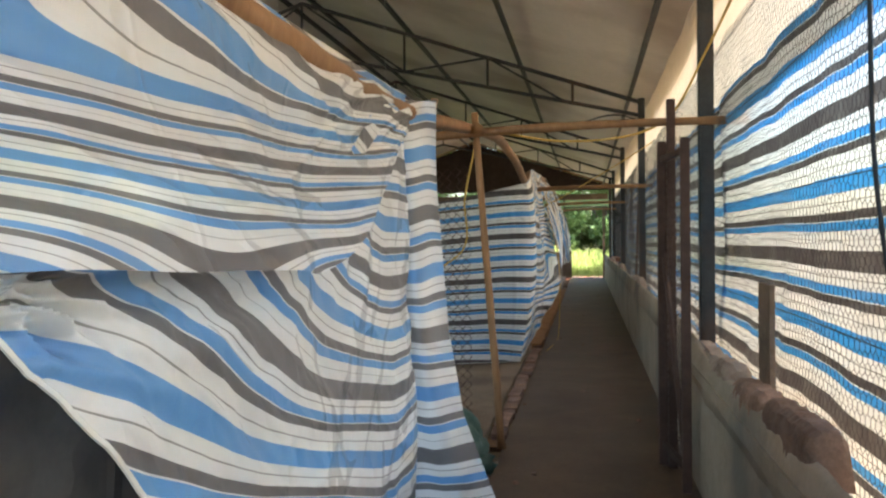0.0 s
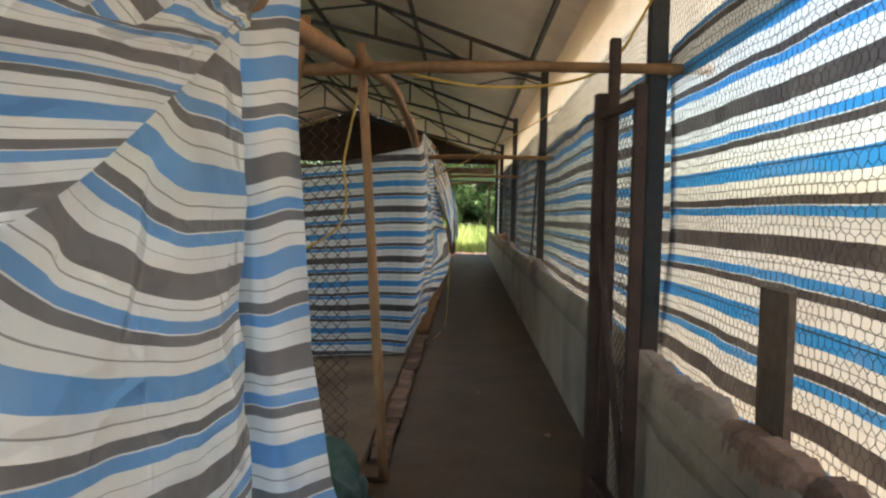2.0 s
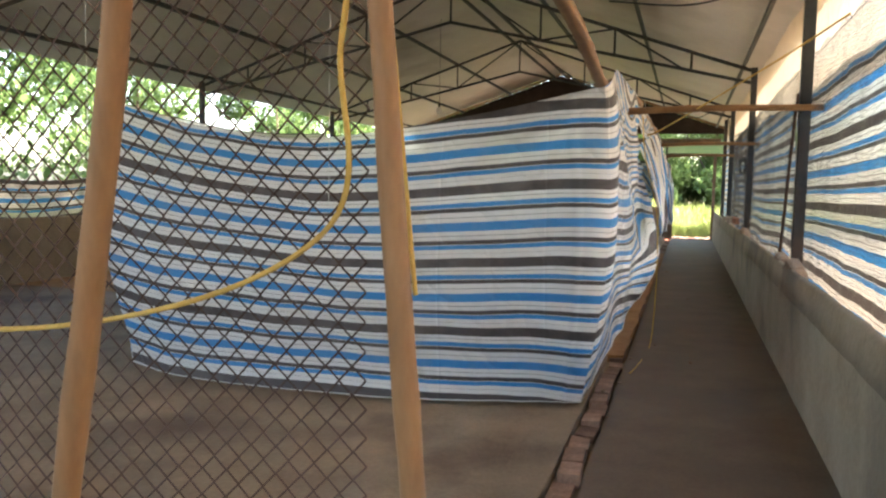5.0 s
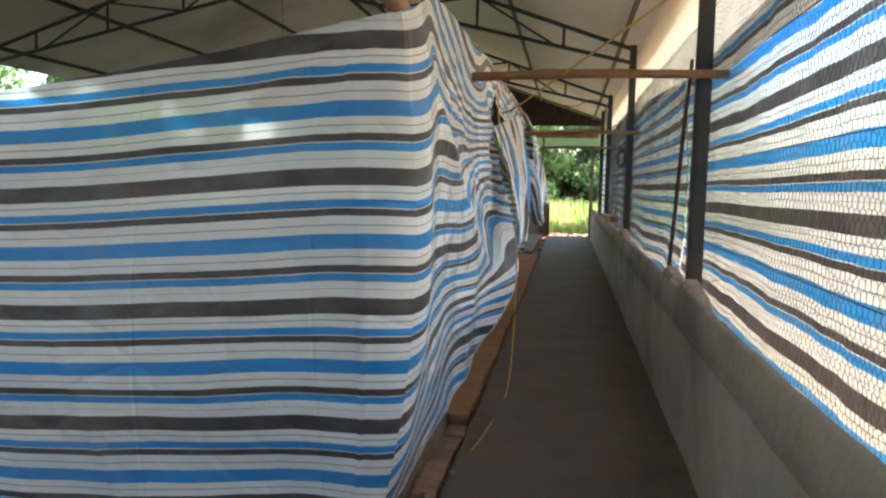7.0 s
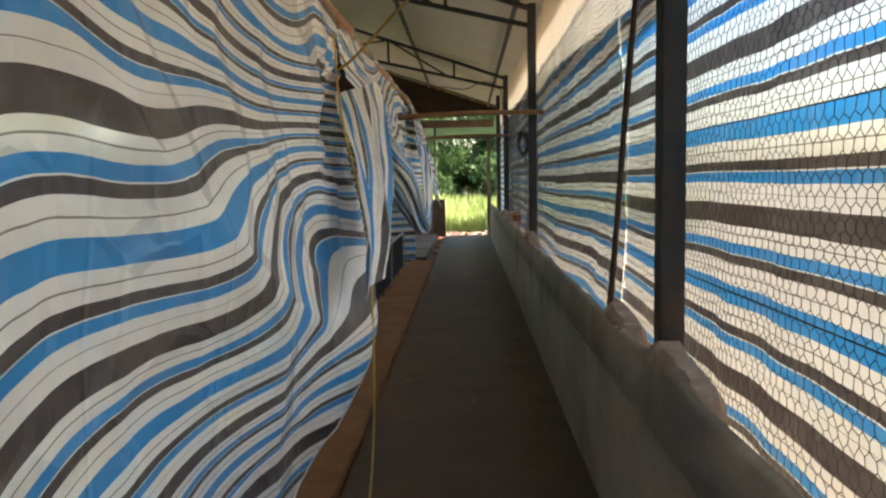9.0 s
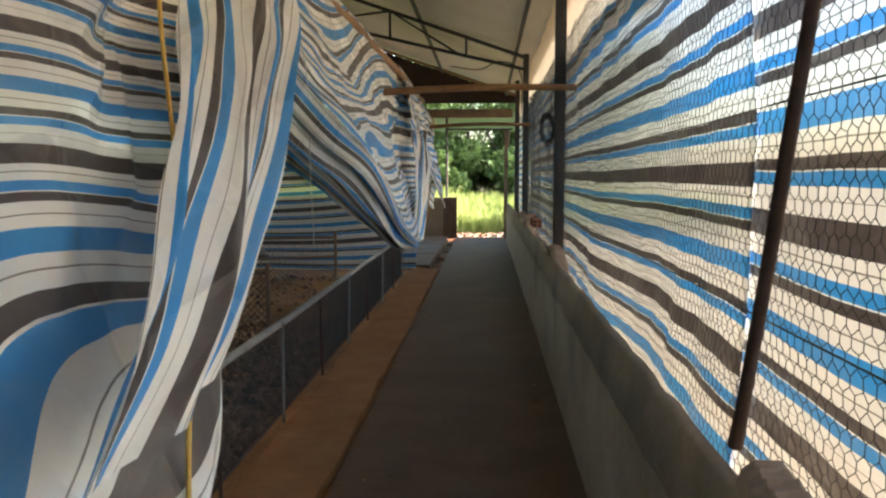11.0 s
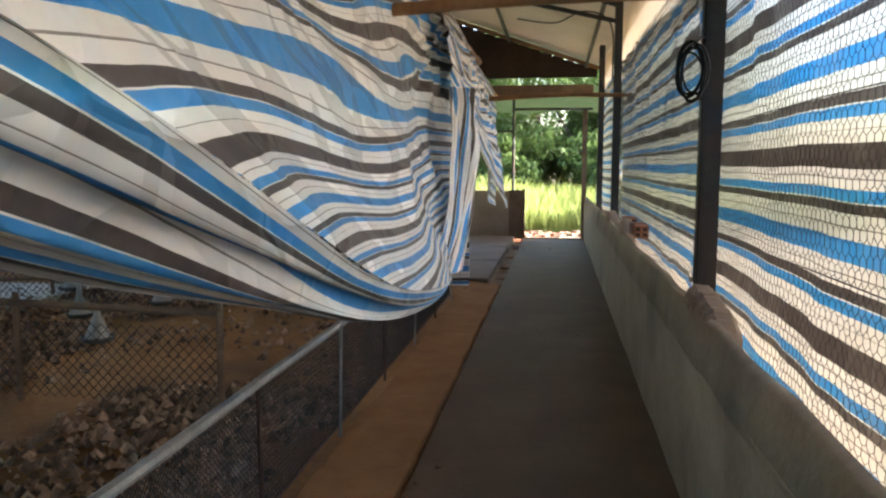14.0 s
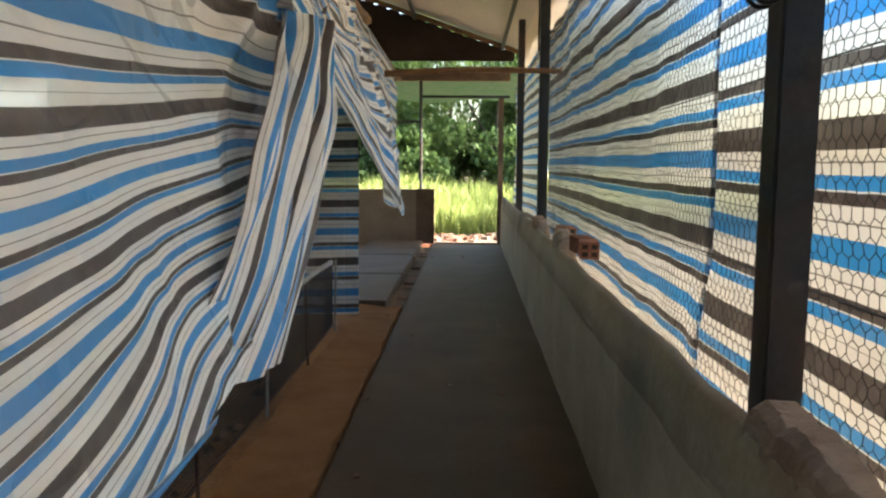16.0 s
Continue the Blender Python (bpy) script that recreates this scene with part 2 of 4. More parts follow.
    src = pb.inputs["Base Color"].links[0].from_socket
    nt_l.links.new(src, tl.inputs["Color"])
    mxl = nt_l.nodes.new("ShaderNodeMixShader")
    mxl.inputs["Fac"].default_value = 0.4
    nt_l.links.new(pb.outputs[0], mxl.inputs[1])
    nt_l.links.new(tl.outputs[0], mxl.inputs[2])
    nt_l.links.new(mxl.outputs[0], nt_l.nodes["Material Output"].inputs["Surface"])

# ---- builders ----


def finish(bm, name, mat, parent=None, label="", smooth=False):
    me = bpy.data.meshes.new(name)
    bm.to_mesh(me)
    bm.free()
    me.materials.append(mat)
    if smooth:
        for f in me.polygons:
            f.use_smooth = True
    ob = new(name, me)
    if parent is not None:
        ob.parent = parent
    if label:
        tagged(ob, label)
    return ob


def part(name, bm, mat, parent, label="", smooth=False):
    return finish(bm, name, mat, parent, label, smooth)


def thing(name, label, category, group="", at=(0, 0, 0)):
    ob = new(name)
    ob.location = at
    ob.empty_display_size = 0.1
    return tagged(ob, label, category, group)


def box(x0, x1, y0, y1, z0, z1, bevel=0.0, bm=None):
    bm = bm or bmesh.new()
    r = bmesh.ops.create_cube(bm, size=1, matrix=Matrix.LocRotScale(((x0 + x1) / 2, (y0 + y1) / 2, (z0 + z1) / 2), None, (x1 - x0, y1 - y0, z1 - z0)))
    if bevel:
        vs = set(r["verts"])
        bmesh.ops.bevel(bm, geom=[e for e in bm.edges if e.verts[0] in vs], offset=bevel, segments=2, affect="EDGES")
    return bm


def rough_box(x0, x1, y0, y1, z0, z1, step=0.25, amp=0.012, seed=0.0, top_amp=None):
    """A box cut into a grid, its faces uneven."""
    bm = box(x0, x1, y0, y1, z0, z1)
    for axis, a, c in ((0, x0, x1), (1, y0, y1), (2, z0, z1)):
        k = int((c - a) / step)
        for i in range(1, k + 1):
            pt, no = [0, 0, 0], [0, 0, 0]
            pt[axis], no[axis] = a + (c - a) * i / (k + 1), 1
            bmesh.ops.bisect_plane(bm, geom=bm.verts[:] + bm.edges[:] + bm.faces[:], plane_co=pt, plane_no=no)
    for v in bm.verts:
        n = noise.noise_vector(v.co * 2.3 + Vector((seed, seed, 0)))
        n2 = noise.noise_vector(v.co * 9.0 + Vector((0, seed, 3)))
        d = (n + 0.4 * n2) * amp
        if top_amp and v.co.z > z1 - 1e-4:
            d.z = (n.z + 0.5 * n2.z) * top_amp
        v.co += d
    return bm


def tube(points, r0, r1=None, sides=8, bm=None, bumps=0.0, knots=0.0):
    """A round bar along points, from radius r0 to r1; bumps: unevenness; knots: spacing of swollen joints."""
    bm = bm or bmesh.new()
    r1 = r0 if r1 is None else r1
    pts = [Vector(p) for p in points]
    rings, run, total = [], 0.0, sum((b - a).length for a, b in zip(pts, pts[1:])) or 1
    up = None
    for i, p in enumerate(pts):
        d = (pts[min(i + 1, len(pts) - 1)] - pts[max(i - 1, 0)]).normalized()
        if up is None:
            up = d.orthogonal().normalized()
        up = (up - d * up.dot(d)).normalized()
        side = d.cross(up)
        if i:
            run += (p - pts[i - 1]).length
        r = r0 + (r1 - r0) * run / total
        if knots:
            ph = (run / knots) % 1.0
            r *= 1 + 0.14 * math.exp(-((min(ph, 1 - ph)) / 0.06) ** 2)
        ring = []
        for k in range(sides):
            a = 2 * math.pi * k / sides
            q = r * (1 + bumps * noise.noise(p * 6 + Vector((k, 0, 0))))
            ring.append(bm.verts.new(p + up * math.cos(a) * q + side * math.sin(a) * q))
        rings.append(ring)
    for a, b in zip(rings, rings[1:]):
        for k in range(sides):
            bm.faces.new((a[k], a[(k + 1) % sides], b[(k + 1) % sides], b[k]))
    bm.faces.new(rings[0][::-1])
    bm.faces.new(rings[-1])
    return bm


def spline(pts, n):
    """n + 1 points of a Catmull-Rom curve through pts."""
    P = [Vector(p) for p in pts]
    P = [P[0] * 2 - P[1]] + P + [P[-1] * 2 - P[-2]]
    out, m = [], len(P) - 3
    for i in range(n + 1):
        t = i / n * m
        k = min(int(t), m - 1)
        t -= k
        a, b, c, d = P[k:k + 4]
        out.append(0.5 * ((2 * b) + (c - a) * t + (2 * a - 5 * b + 4 * c - d) * t * t + (3 * b - a - 3 * c + d) * t ** 3))
    return out


def pole(name, pts, r0, r1, mat, label, category="pole", group="", seed=0.0, crook=0.012, sides=9):
    """A bamboo or timber pole, a little crooked, with joints."""
    line = spline(pts, max(8, int(sum((Vector(b) - Vector(a)).length for a, b in zip(pts, pts[1:])) / 0.09)))
    line = [p + noise.noise_vector(p * 0.9 + Vector((seed, 0, 0))) * crook for p in line]
    bm = tube(line, r0, r1, sides, knots=0.31, bumps=0.12)
    return tagged(finish(bm, name, mat, smooth=True), label, category, group)


def cloth(name, nu, nv, shape, uv, mat, label, category="tarpaulin", group="", parent=None, hem=False):
    """A hanging sheet: shape(u, v) gives the place, uv(u, v, place) its cloth coordinates in metres."""
    bm = bmesh.new()
    lay = bm.loops.layers.uv.new("UVMap")
    grid, coords = [], {}
    for i in range(nu + 1):
        row = []
        for j in range(nv + 1):
            u, v = i / nu, j / nv
            p = Vector(shape(u, v))
            w = bm.verts.new(p)
            coords[w] = uv(u, v, p)
            row.append(w)
        grid.append(row)
    for i in range(nu):
        for j in range(nv):
            f = bm.faces.new((grid[i][j], grid[i + 1][j], grid[i + 1][j + 1], grid[i][j + 1]))
            f.smooth = True
            for lp in f.loops:
                lp[lay].uv = coords[lp.vert]
    ob = finish(bm, name, mat, parent)
    if hem:
        part("hem", tube([Vector(shape(i / nu, 1.0)) for i in range(nu + 1)], 0.004, sides=5), M_SACK, ob, "pale rolled hem")
    return tagged(ob, label, category, group)


def curve_at(pts):
    """A function of 0..1 along a smooth curve through pts."""
    line = spline(pts, 200)

    def f(u):
        t = min(max(u, 0), 1) * 200
        k = min(int(t), 199)
        return line[k].lerp(line[k + 1], t - k)
    return f


def ridge(x):
    """Folds: sharp crests between round valleys, 0..1."""
    return 1 - abs(math.sin(x))


def wires(name, segs, r, mat, parent=None):
    """Thin three-sided wires for an (n, 2, 3) array of segments, as one mesh."""
    s = np.asarray(segs, float)
    a, b = s[:, 0], s[:, 1]
    d = b - a
    d /= np.linalg.norm(d, axis=1, keepdims=True) + 1e-9
    ref = np.where(np.abs(d[:, :1]) < 0.9, np.array([[1.0, 0, 0]]), np.array([[0, 1.0, 0]]))
    p = np.cross(d, ref)
    p /= np.linalg.norm(p, axis=1, keepdims=True)
    q = np.cross(d, p)
    vs = []
    for base in (a, b):
        for k in range(3):
            c, sn = math.cos(2 * math.pi * k / 3) * r, math.sin(2 * math.pi * k / 3) * r
            vs.append(base + p * c + q * sn)
    n = len(s)
    V = np.stack(vs, 1).reshape(-1, 3)
    o = (np.arange(n) * 6)[:, None]
    F = np.concatenate([o + np.array([[k, (k + 1) % 3, 3 + (k + 1) % 3, 3 + k]]) for k in range(3)])
    me = bpy.data.meshes.new(name)
    me.from_pydata(V.tolist(), [], F.tolist())
    me.materials.append(mat)
    ob = new(name, me)
    if parent is not None:
        ob.parent = parent
    return ob


def hex_net(y0, y1, z0, z1, cell, sag):
    """Segments of hexagonal wire netting in a y-z plane; sag(y, z) gives x."""
    out = []
    h, w = cell, cell * 0.95
    rows, cols = int((z1 - z0) / (h * 0.75)), int((y1 - y0) / w)
    for r in range(rows):
        for c in range(cols):
            y = y0 + (c + 0.5 * (r % 2)) * w
            z = z0 + r * h * 0.75
            for p, q in (((y, z + h * 0.28), (y, z + h * 0.72)), ((y, z + h * 0.28), (y - w / 2, z - h * 0.03)), ((y, z + h * 0.28), (y + w / 2, z - h * 0.03))):
                pts = []
                for (a, b) in (p, q):
                    a2 = a + noise.noise((a * 3.5, b * 3.5, 4)) * 0.035 + noise.noise((a * 40, b * 40, 1)) * 0.006
                    b2 = b + noise.noise((a * 3.5, b * 3.5, 7)) * 0.035 + noise.noise((a * 40, b * 40, 9)) * 0.006
                    pts.append((sag(a, b), a2, b2))
                out.append(pts)
    return out


def diamond_net(u0, u1, v0, v1, cell, place):
    """Segments of diamond chain link; place(u, v) gives the point."""
    out = []
    nu, nv = int((u1 - u0) / cell), int((v1 - v0) / cell)
    for i in range(nu):
        for j in range(nv):
            u, v = u0 + (i + 0.5) * cell, v0 + (j + 0.5) * cell
            m, n = place(u - cell / 2, v), place(u, v + cell / 2)
            o, p = place(u + cell / 2, v), place(u, v - cell / 2)
            out += [(m, n), (n, o), (o, p), (p, m)]
    return out


def structure(ob, label=""):
    return tagged(ob, label, kind="structure")

# ---- the setting ----
# yard
bm = bmesh.new()
bmesh.ops.create_grid(bm, x_segments=60, y_segments=60, size=400)
for v in bm.verts:
    d = max(abs(v.co.x + 3) - 14, abs(v.co.y - 8) - 22, 0)
    v.co.z = -0.12 + 0.004 * d * noise.noise(v.co * 0.02)
structure(finish(bm, "ground", M_GROUND), "bare sandy yard ground round the shed")

# floor slab of the shed, dirt inside the pens
structure(finish(rough_box(LEFT_X, 0.0, START_Y, 8.0, -0.1, -0.012, 0.4, 0.006, 3), "floor_1", M_DIRT), "bare earth floor, brown and trodden")
structure(finish(rough_box(LEFT_X, -0.03, 8.0, END_Y - 0.1, -0.1, -0.012, 0.4, 0.006, 5), "floor_2", M_LITTER), "dark litter floor of the poultry pen")
structure(finish(rough_box(GUTTER, FOOT + 0.05, START_Y, END_Y + 0.1, -0.1, 0.0, 0.45, 0.004, 1), "walkway", M_CONCRETE), "worn brown concrete walkway")
structure(finish(rough_box(-0.03, GUTTER - 0.025, 6.7, 17.2, -0.1, 0.014, 0.09, 0.022, 7), "sand_strip", M_SAND), "strip of orange sand beside the walkway")
structure(finish(rough_box(0.0, 0.215, START_Y, 8.0, -0.1, 0.0, 0.15, 0.010, 8), "sand_strip_near", M_DIRT), "trodden brown earth beside the walkway")
for k, (a, c) in enumerate(((17.22, 18.9), (18.93, 20.7), (20.73, END_Y - 0.1))):
    structure(finish(rough_box(-0.6, 0.2, a, c, -0.1, 0.05 + 0.004 * k, 0.3, 0.004, 20 + k), "slab_%d" % (k + 1), M_CONCRETE), "pale concrete slab beside the gutter")

# half wall on the walk's side: rendered, with an uneven mortar top
structure(finish(rough_box(FOOT, 1.545, START_Y, END_Y, -0.1, WALL_TOP - 0.17, 0.22, 0.006, 2, top_amp=0.005), "wall_east", M_WALL), "low rendered brick wall, grey-brown and stained")
bm = bmesh.new()
prev = None
for i in range(190):
    y = START_Y + (END_Y - START_Y) * i / 189
    n1, n2 = noise.noise((y * 1.7, 0, 0)), noise.noise((y * 5.5, 3, 0))
    zt = WALL_TOP + 0.015 * n1 + 0.012 * n2 - 0.075 * min(1, max(0, (2.2 - y) / 1.2))
    ring = [bm.verts.new(c) for c in ((FOOT - 0.004 + 0.006 * n2, y, zt - 0.19), (FOOT + 0.02 + 0.008 * n1, y, zt - 0.025), (FOOT + 0.045 + 0.006 * n2, y, zt - 0.008), (1.535, y, zt - 0.11 + 0.01 * n1), (1.535, y, zt - 0.2))]
    if prev:
        for k in range(5):
            bm.faces.new((prev[k], prev[(k + 1) % 5], ring[(k + 1) % 5], ring[k]))
    prev = ring
structure(finish(bm, "wall_capping", M_WALL, smooth=True), "uneven hand-laid mortar capping of the low wall")

# other sides
structure(finish(rough_box(LEFT_X - 0.15, LEFT_X, START_Y, END_Y, -0.1, 0.8, 0.5, 0.008, 4), "wall_west", M_WALL), "low rendered wall along the far side")
structure(finish(rough_box(LEFT_X, 0.10, END_Y, END_Y + 0.12, -0.1, 0.87, 0.4, 0.006, 6), "wall_north", M_WALL), "low rendered wall beside the doorway")

# roof: two slopes, eaves and gable
slope = (RIDGE_Z - EAVE) / (POST_X - RIDGE_X)
for name, x0, x1 in (("ceiling_east", RIDGE_X, POST_X + 0.55), ("ceiling_west", LEFT_X - 0.5, RIDGE_X)):
    bm = bmesh.new()
    nx, prev = 24, None
    rows = []
    for i in range(nx + 1):
        x = x0 + (x1 - x0) * i / nx
        z = RIDGE_Z + 0.06 - slope * abs(x - RIDGE_X)
        rows.append([[bm.verts.new((x, START_Y - 0.4 + (END_Y - START_Y + 0.8) * j / 80, z + h + 0.006 * noise.noise((x * 1.3, j * 0.4, 0)))) for j in range(81)] for h in (0.0, 0.05)])
    for a, c in zip(rows, rows[1:]):
        for j in range(80):
            bm.faces.new((a[0][j], a[0][j + 1], c[0][j + 1], c[0][j]))
            bm.faces.new((a[1][j], c[1][j], c[1][j + 1], a[1][j + 1]))
    for r in (rows[0], rows[-1]):
        for j in range(80):
            bm.faces.new((r[0][j], r[0][j + 1], r[1][j + 1], r[1][j]))
    structure(finish(bm, name, M_ROOF), "off-white roof sheets seen from below, stained brownish")

bm = bmesh.new()
nb = 44
for i in range(nb):
    x0 = LEFT_X + (1.62 - LEFT_X) * i / nb
    x1 = x0 + (1.62 - LEFT_X) / nb + 0.004
    xm = (x0 + x1) / 2
    top = RIDGE_Z - 0.02 - slope * abs(xm - RIDGE_X)
    box(x0, x1, END_Y + 0.02 + 0.006 * (i % 2), END_Y + 0.05 + 0.004 * (i % 2), 2.87, top, bm=bm)
structure(finish(bm, "gable_boards", M_GABLE), "dark brown boarded gable under the roof")
for k, (xa, xb) in enumerate(((RIDGE_X, POST_X + 0.3), (RIDGE_X, LEFT_X - 0.3))):
    za, zb = RIDGE_Z + 0.0, RIDGE_Z - slope * abs(xb - RIDGE_X)
    structure(finish(tube([(xa, END_Y - 0.03, za), (xb, END_Y - 0.03, zb)], 0.045, sides=4), "bargeboard_%d" % (k + 1), M_BAMBOO), "pale wooden batten along the gable's slope")

# doorway at the far end
structure(finish(box(-7.0, 1.56, END_Y - 0.05, END_Y + 0.06, 2.56, 2.74, 0.008), "lintel_beam", M_WOOD), "weathered timber lintel across the far end")
door = tagged(new("door_1"), "open doorway with slim steel frame and grey wooden jamb", kind="structure")
part("door_frame", tube([(0.17, END_Y, 2.32), (1.56, END_Y, 2.32)], 0.022, sides=6), M_STEEL, door)
part("door_post", tube([(0.17, END_Y, 0.85), (0.17, END_Y, 2.6)], 0.028, sides=6), M_STEEL, door)
part("door_jamb", box(1.39, 1.47, END_Y - 0.06, END_Y + 0.06, 0.0, 2.3, 0.006), M_WOOD, door)
part("door_jamb", box(0.36, 0.39, END_Y - 0.05, END_Y + 0.05, 0.0, 0.9, 0.006), M_WOOD, door)
part("door_panel", box(0.10, 0.36, END_Y - 0.02, END_Y + 0.02, 0.0, 0.88, 0.006), M_WOOD, door)
part("side_bar", tube([(-7.0, END_Y, 1.93), (0.17, END_Y, 1.93)], 0.02, sides=6), M_STEEL, door)
part("threshold", box(0.39, 1.39, END_Y - 0.05, END_Y + 0.16, -0.1, 0.02, 0.01), M_CONCRETE, door)

# posts, trusses and purlins
for k, y in enumerate(POSTS):
    structure(finish(box(POST_X - 0.04, POST_X + 0.04, y - 0.04, y + 0.04, -0.12, EAVE - 0.05, 0.006), "post_east_%d" % (k + 1), M_STEEL), "dark painted square steel post on the low wall")
    structure(finish(box(LEFT_X - 0.11, LEFT_X - 0.03, y - 0.04, y + 0.04, 0.7, EAVE - 0.05, 0.006), "post_west_%d" % (k + 1), M_STEEL), "dark painted square steel post on the far wall")
structure(finish(box(POST_X - 0.04, POST_X + 0.04, 20.0 - 0.04, 20.08, -0.12, EAVE - 0.05, 0.006), "post_east_6", M_STEEL), "dark painted square steel post on the low wall")


def roof_truss(y):
    t = thing("roof_truss", "dark welded steel roof truss spanning the shed", "roof truss", "roof trusses")
    top = lambda x: RIDGE_Z - 0.10 - slope * abs(x - RIDGE_X)
    low = lambda x: 3.80 - (3.80 - 2.79) / (POST_X - RIDGE_X) * abs(x - RIDGE_X)
    for s in (1, -1):
        xe = RIDGE_X + s * (POST_X - RIDGE_X)
        part("top_chord", tube([(RIDGE_X, y, top(RIDGE_X)), (xe, y, top(xe))], 0.026, sides=6), M_STEEL, t)
        part("bottom_chord", tube([(RIDGE_X, y, low(RIDGE_X)), (xe, y, low(xe))], 0.024, sides=6), M_STEEL, t)
        xs = [RIDGE_X + s * (POST_X - RIDGE_X) * f for f in (0.0, 0.07, 0.319, 0.567, 0.81)]
        for c in xs[2:]:
            part("strut", tube([(c, y, top(c)), (c, y, low(c))], 0.018, sides=6), M_STEEL, t)
        for a, c in ((xs[2], xs[0]), (xs[2], xs[3])):
            part("brace", tube([(a, y, low(a)), (c, y, top(c))], 0.015, sides=6), M_STEEL, t)
        part("brace", tube([(xs[3], y, top(xs[3])), (xs[4] - s * 0.1, y, low(xs[4] - s * 0.1))], 0.015, sides=6), M_STEEL, t)
    part("king_post", tube([(RIDGE_X, y, top(RIDGE_X)), (RIDGE_X, y, low(RIDGE_X))], 0.018, sides=6), M_STEEL, t)


for y in POSTS:
    roof_truss(y)
k = 0
for f in (0.04, 0.33, 0.66, 0.97):
    for s in (1, -1):
        x = RIDGE_X + s * (POST_X - RIDGE_X) * f
        k += 1
        structure(finish(box(x - 0.02, x + 0.02, START_Y, END_Y, RIDGE_Z - 0.07 - slope * abs(x - RIDGE_X), RIDGE_Z - 0.015 - slope * abs(x - RIDGE_X)), "purlin_%d" % k, M_STEEL), "slim dark steel purlin under the roof sheets")

# ---- sheets along the open side ----
FLUTTER = lambda y, z, a=0.018: a * noise.noise((y * 1.1, z * 2.0, 0)) + 0.5 * a * noise.noise((y * 3.5, z * 3.0, 5))
TOPZ = lambda y: float(np.interp(y, [-6, -2, 1.8, 6.1, 8, 11, 12.4, 15.7, 19, 22.7], [2.2, 2.15, 2.08, 2.14, 2.1, 2.26, 2.22, 2.46, 2.5, 2.5]))


def side_sheet(y0, y1, seed, phase, x=1.65, group="striped sheets along the open side"):
    n = max(30, int((y1 - y0) * 14))

    def shape(u, v):
        y = y0 + (y1 - y0) * u
        tb = TOPZ(y)
        pull = 0.06 * abs(math.sin(math.pi * (y - 1.75) / 5.13)) ** 0.7
        zt = tb - pull * 0.5
        z = zt + (0.42 - zt) * v + 0.006 * noise.noise((y * 2, seed, v * 2))
        bag = 0.05 * math.sin(math.pi * v) * (0.5 + noise.noise((y * 0.5, seed, 0)))
        return (x + bag * min(1.0, max(0.2, (z - 0.5) / 0.4)) + FLUTTER(y, z) + 0.02 * noise.noise((y * 5, z * 1.2, seed)), y, z)

    def uv(u, v, p):
        w = 0.016 * noise.noise((p.y * 0.4, seed, v * 1.2)) + 0.008 * noise.noise((p.y * 1.8, v * 3, seed))
        low = max(0.0, 1.05 - p.z) * 0.10 * noise.noise((p.y * 0.8, seed, 3))
        return (p.y, phase - p.z + w + low)
    cloth("striped_sheet", n, 44, shape, uv, M_TARP, "blue, white and black striped plastic sheet behind wire netting", group=group)


side_sheet(START_Y, 1.9, 1.0, 1.241)
side_sheet(1.85, 8.25, 2.0, 1.241, 1.662)
side_sheet(8.2, 12.9, 3.0, 1.351)
side_sheet(12.85, 17.85, 4.0, 1.071, 1.662)
side_sheet(17.8, END_Y, 5.0, 0.2)
for k, (a, c) in enumerate(((START_Y, 1.75), (1.75, 6.9), (6.9, 12.02), (12.02, 17.07), (17.07, END_Y))):
    cloth("upper_sheet", 60, 12, lambda u, v: (1.70 + 0.03 * noise.noise(((a + (c - a) * u) * 1.3, v * 2, 0)), a + (c - a) * u, 3.06 + (TOPZ(a + (c - a) * u) - 0.16 - 3.06) * v),
          lambda u, v, p: (p.y, p.z), M_SHEET, "plain cream plastic sheet under the eave", group="cream sheets under the eave")

# wire netting on the posts
segs = hex_net(-2.7, 17.6, 0.53, 2.35, 0.041, lambda y, z: 1.607 + 0.012 * noise.noise((y * 0.9, z * 1.5, 2)))
net = wires("wire_netting", segs, 0.00105, M_WIRE)
tagged(net, "thin rusty hexagonal wire netting stretched between the posts", "wire netting", kind="stuff")
for z in (1.02, 1.46, 1.9, 2.3):
    pts = [(1.600 + 0.006 * noise.noise((y * 0.5, z, 0)), -2.7 + 0.5 * y, z + 0.012 * noise.noise((y * 0.4, z, 4))) for y in range(52)]
    tagged(finish(tube(pts, 0.0022, sides=4), "straining_wire", M_WIRE), "thin straining wire of the netting", "wire", "straining wires")

# ---- bamboo frame ----
for y, xa, xb, z in ((1.75, -0.25, 1.80, 1.93), (6.9, 0.1, 1.82, 1.92), (12.02, 0.1, 1.85, 1.95), (17.0, 0.1, 1.7, 2.02)):
    pole("cross_pole", [(xa, y - 0.06, z - 0.02), ((xa + xb) / 2, y - 0.06, z + 0.015), (xb, y - 0.055, z + 0.01)], 0.029, 0.022, M_BAMBOO, "weathered bamboo pole tied across the walkway", group="cross poles", seed=y)
pole("rail_pole", [(0.20, -4.1, 1.78), (0.20, -1.3, 1.765), (0.2, 0.0, 1.79), (0.2, 1.9, 1.97)], 0.045, 0.033, M_BAMBOO, "thick bamboo rail carrying the striped sheet", group="rail poles", seed=3)
pole("rail_pole", [(0.27, 1.6, 1.96), (0.29, 3.2, 1.99), (0.27, 4.9, 1.88), (0.24, 6.6, 2.08), (0.24, 8.9, 2.19)], 0.03, 0.036, M_BAMBOO, "long crooked bamboo rail above the striped sheet", group="rail poles", seed=5, crook=0.03)
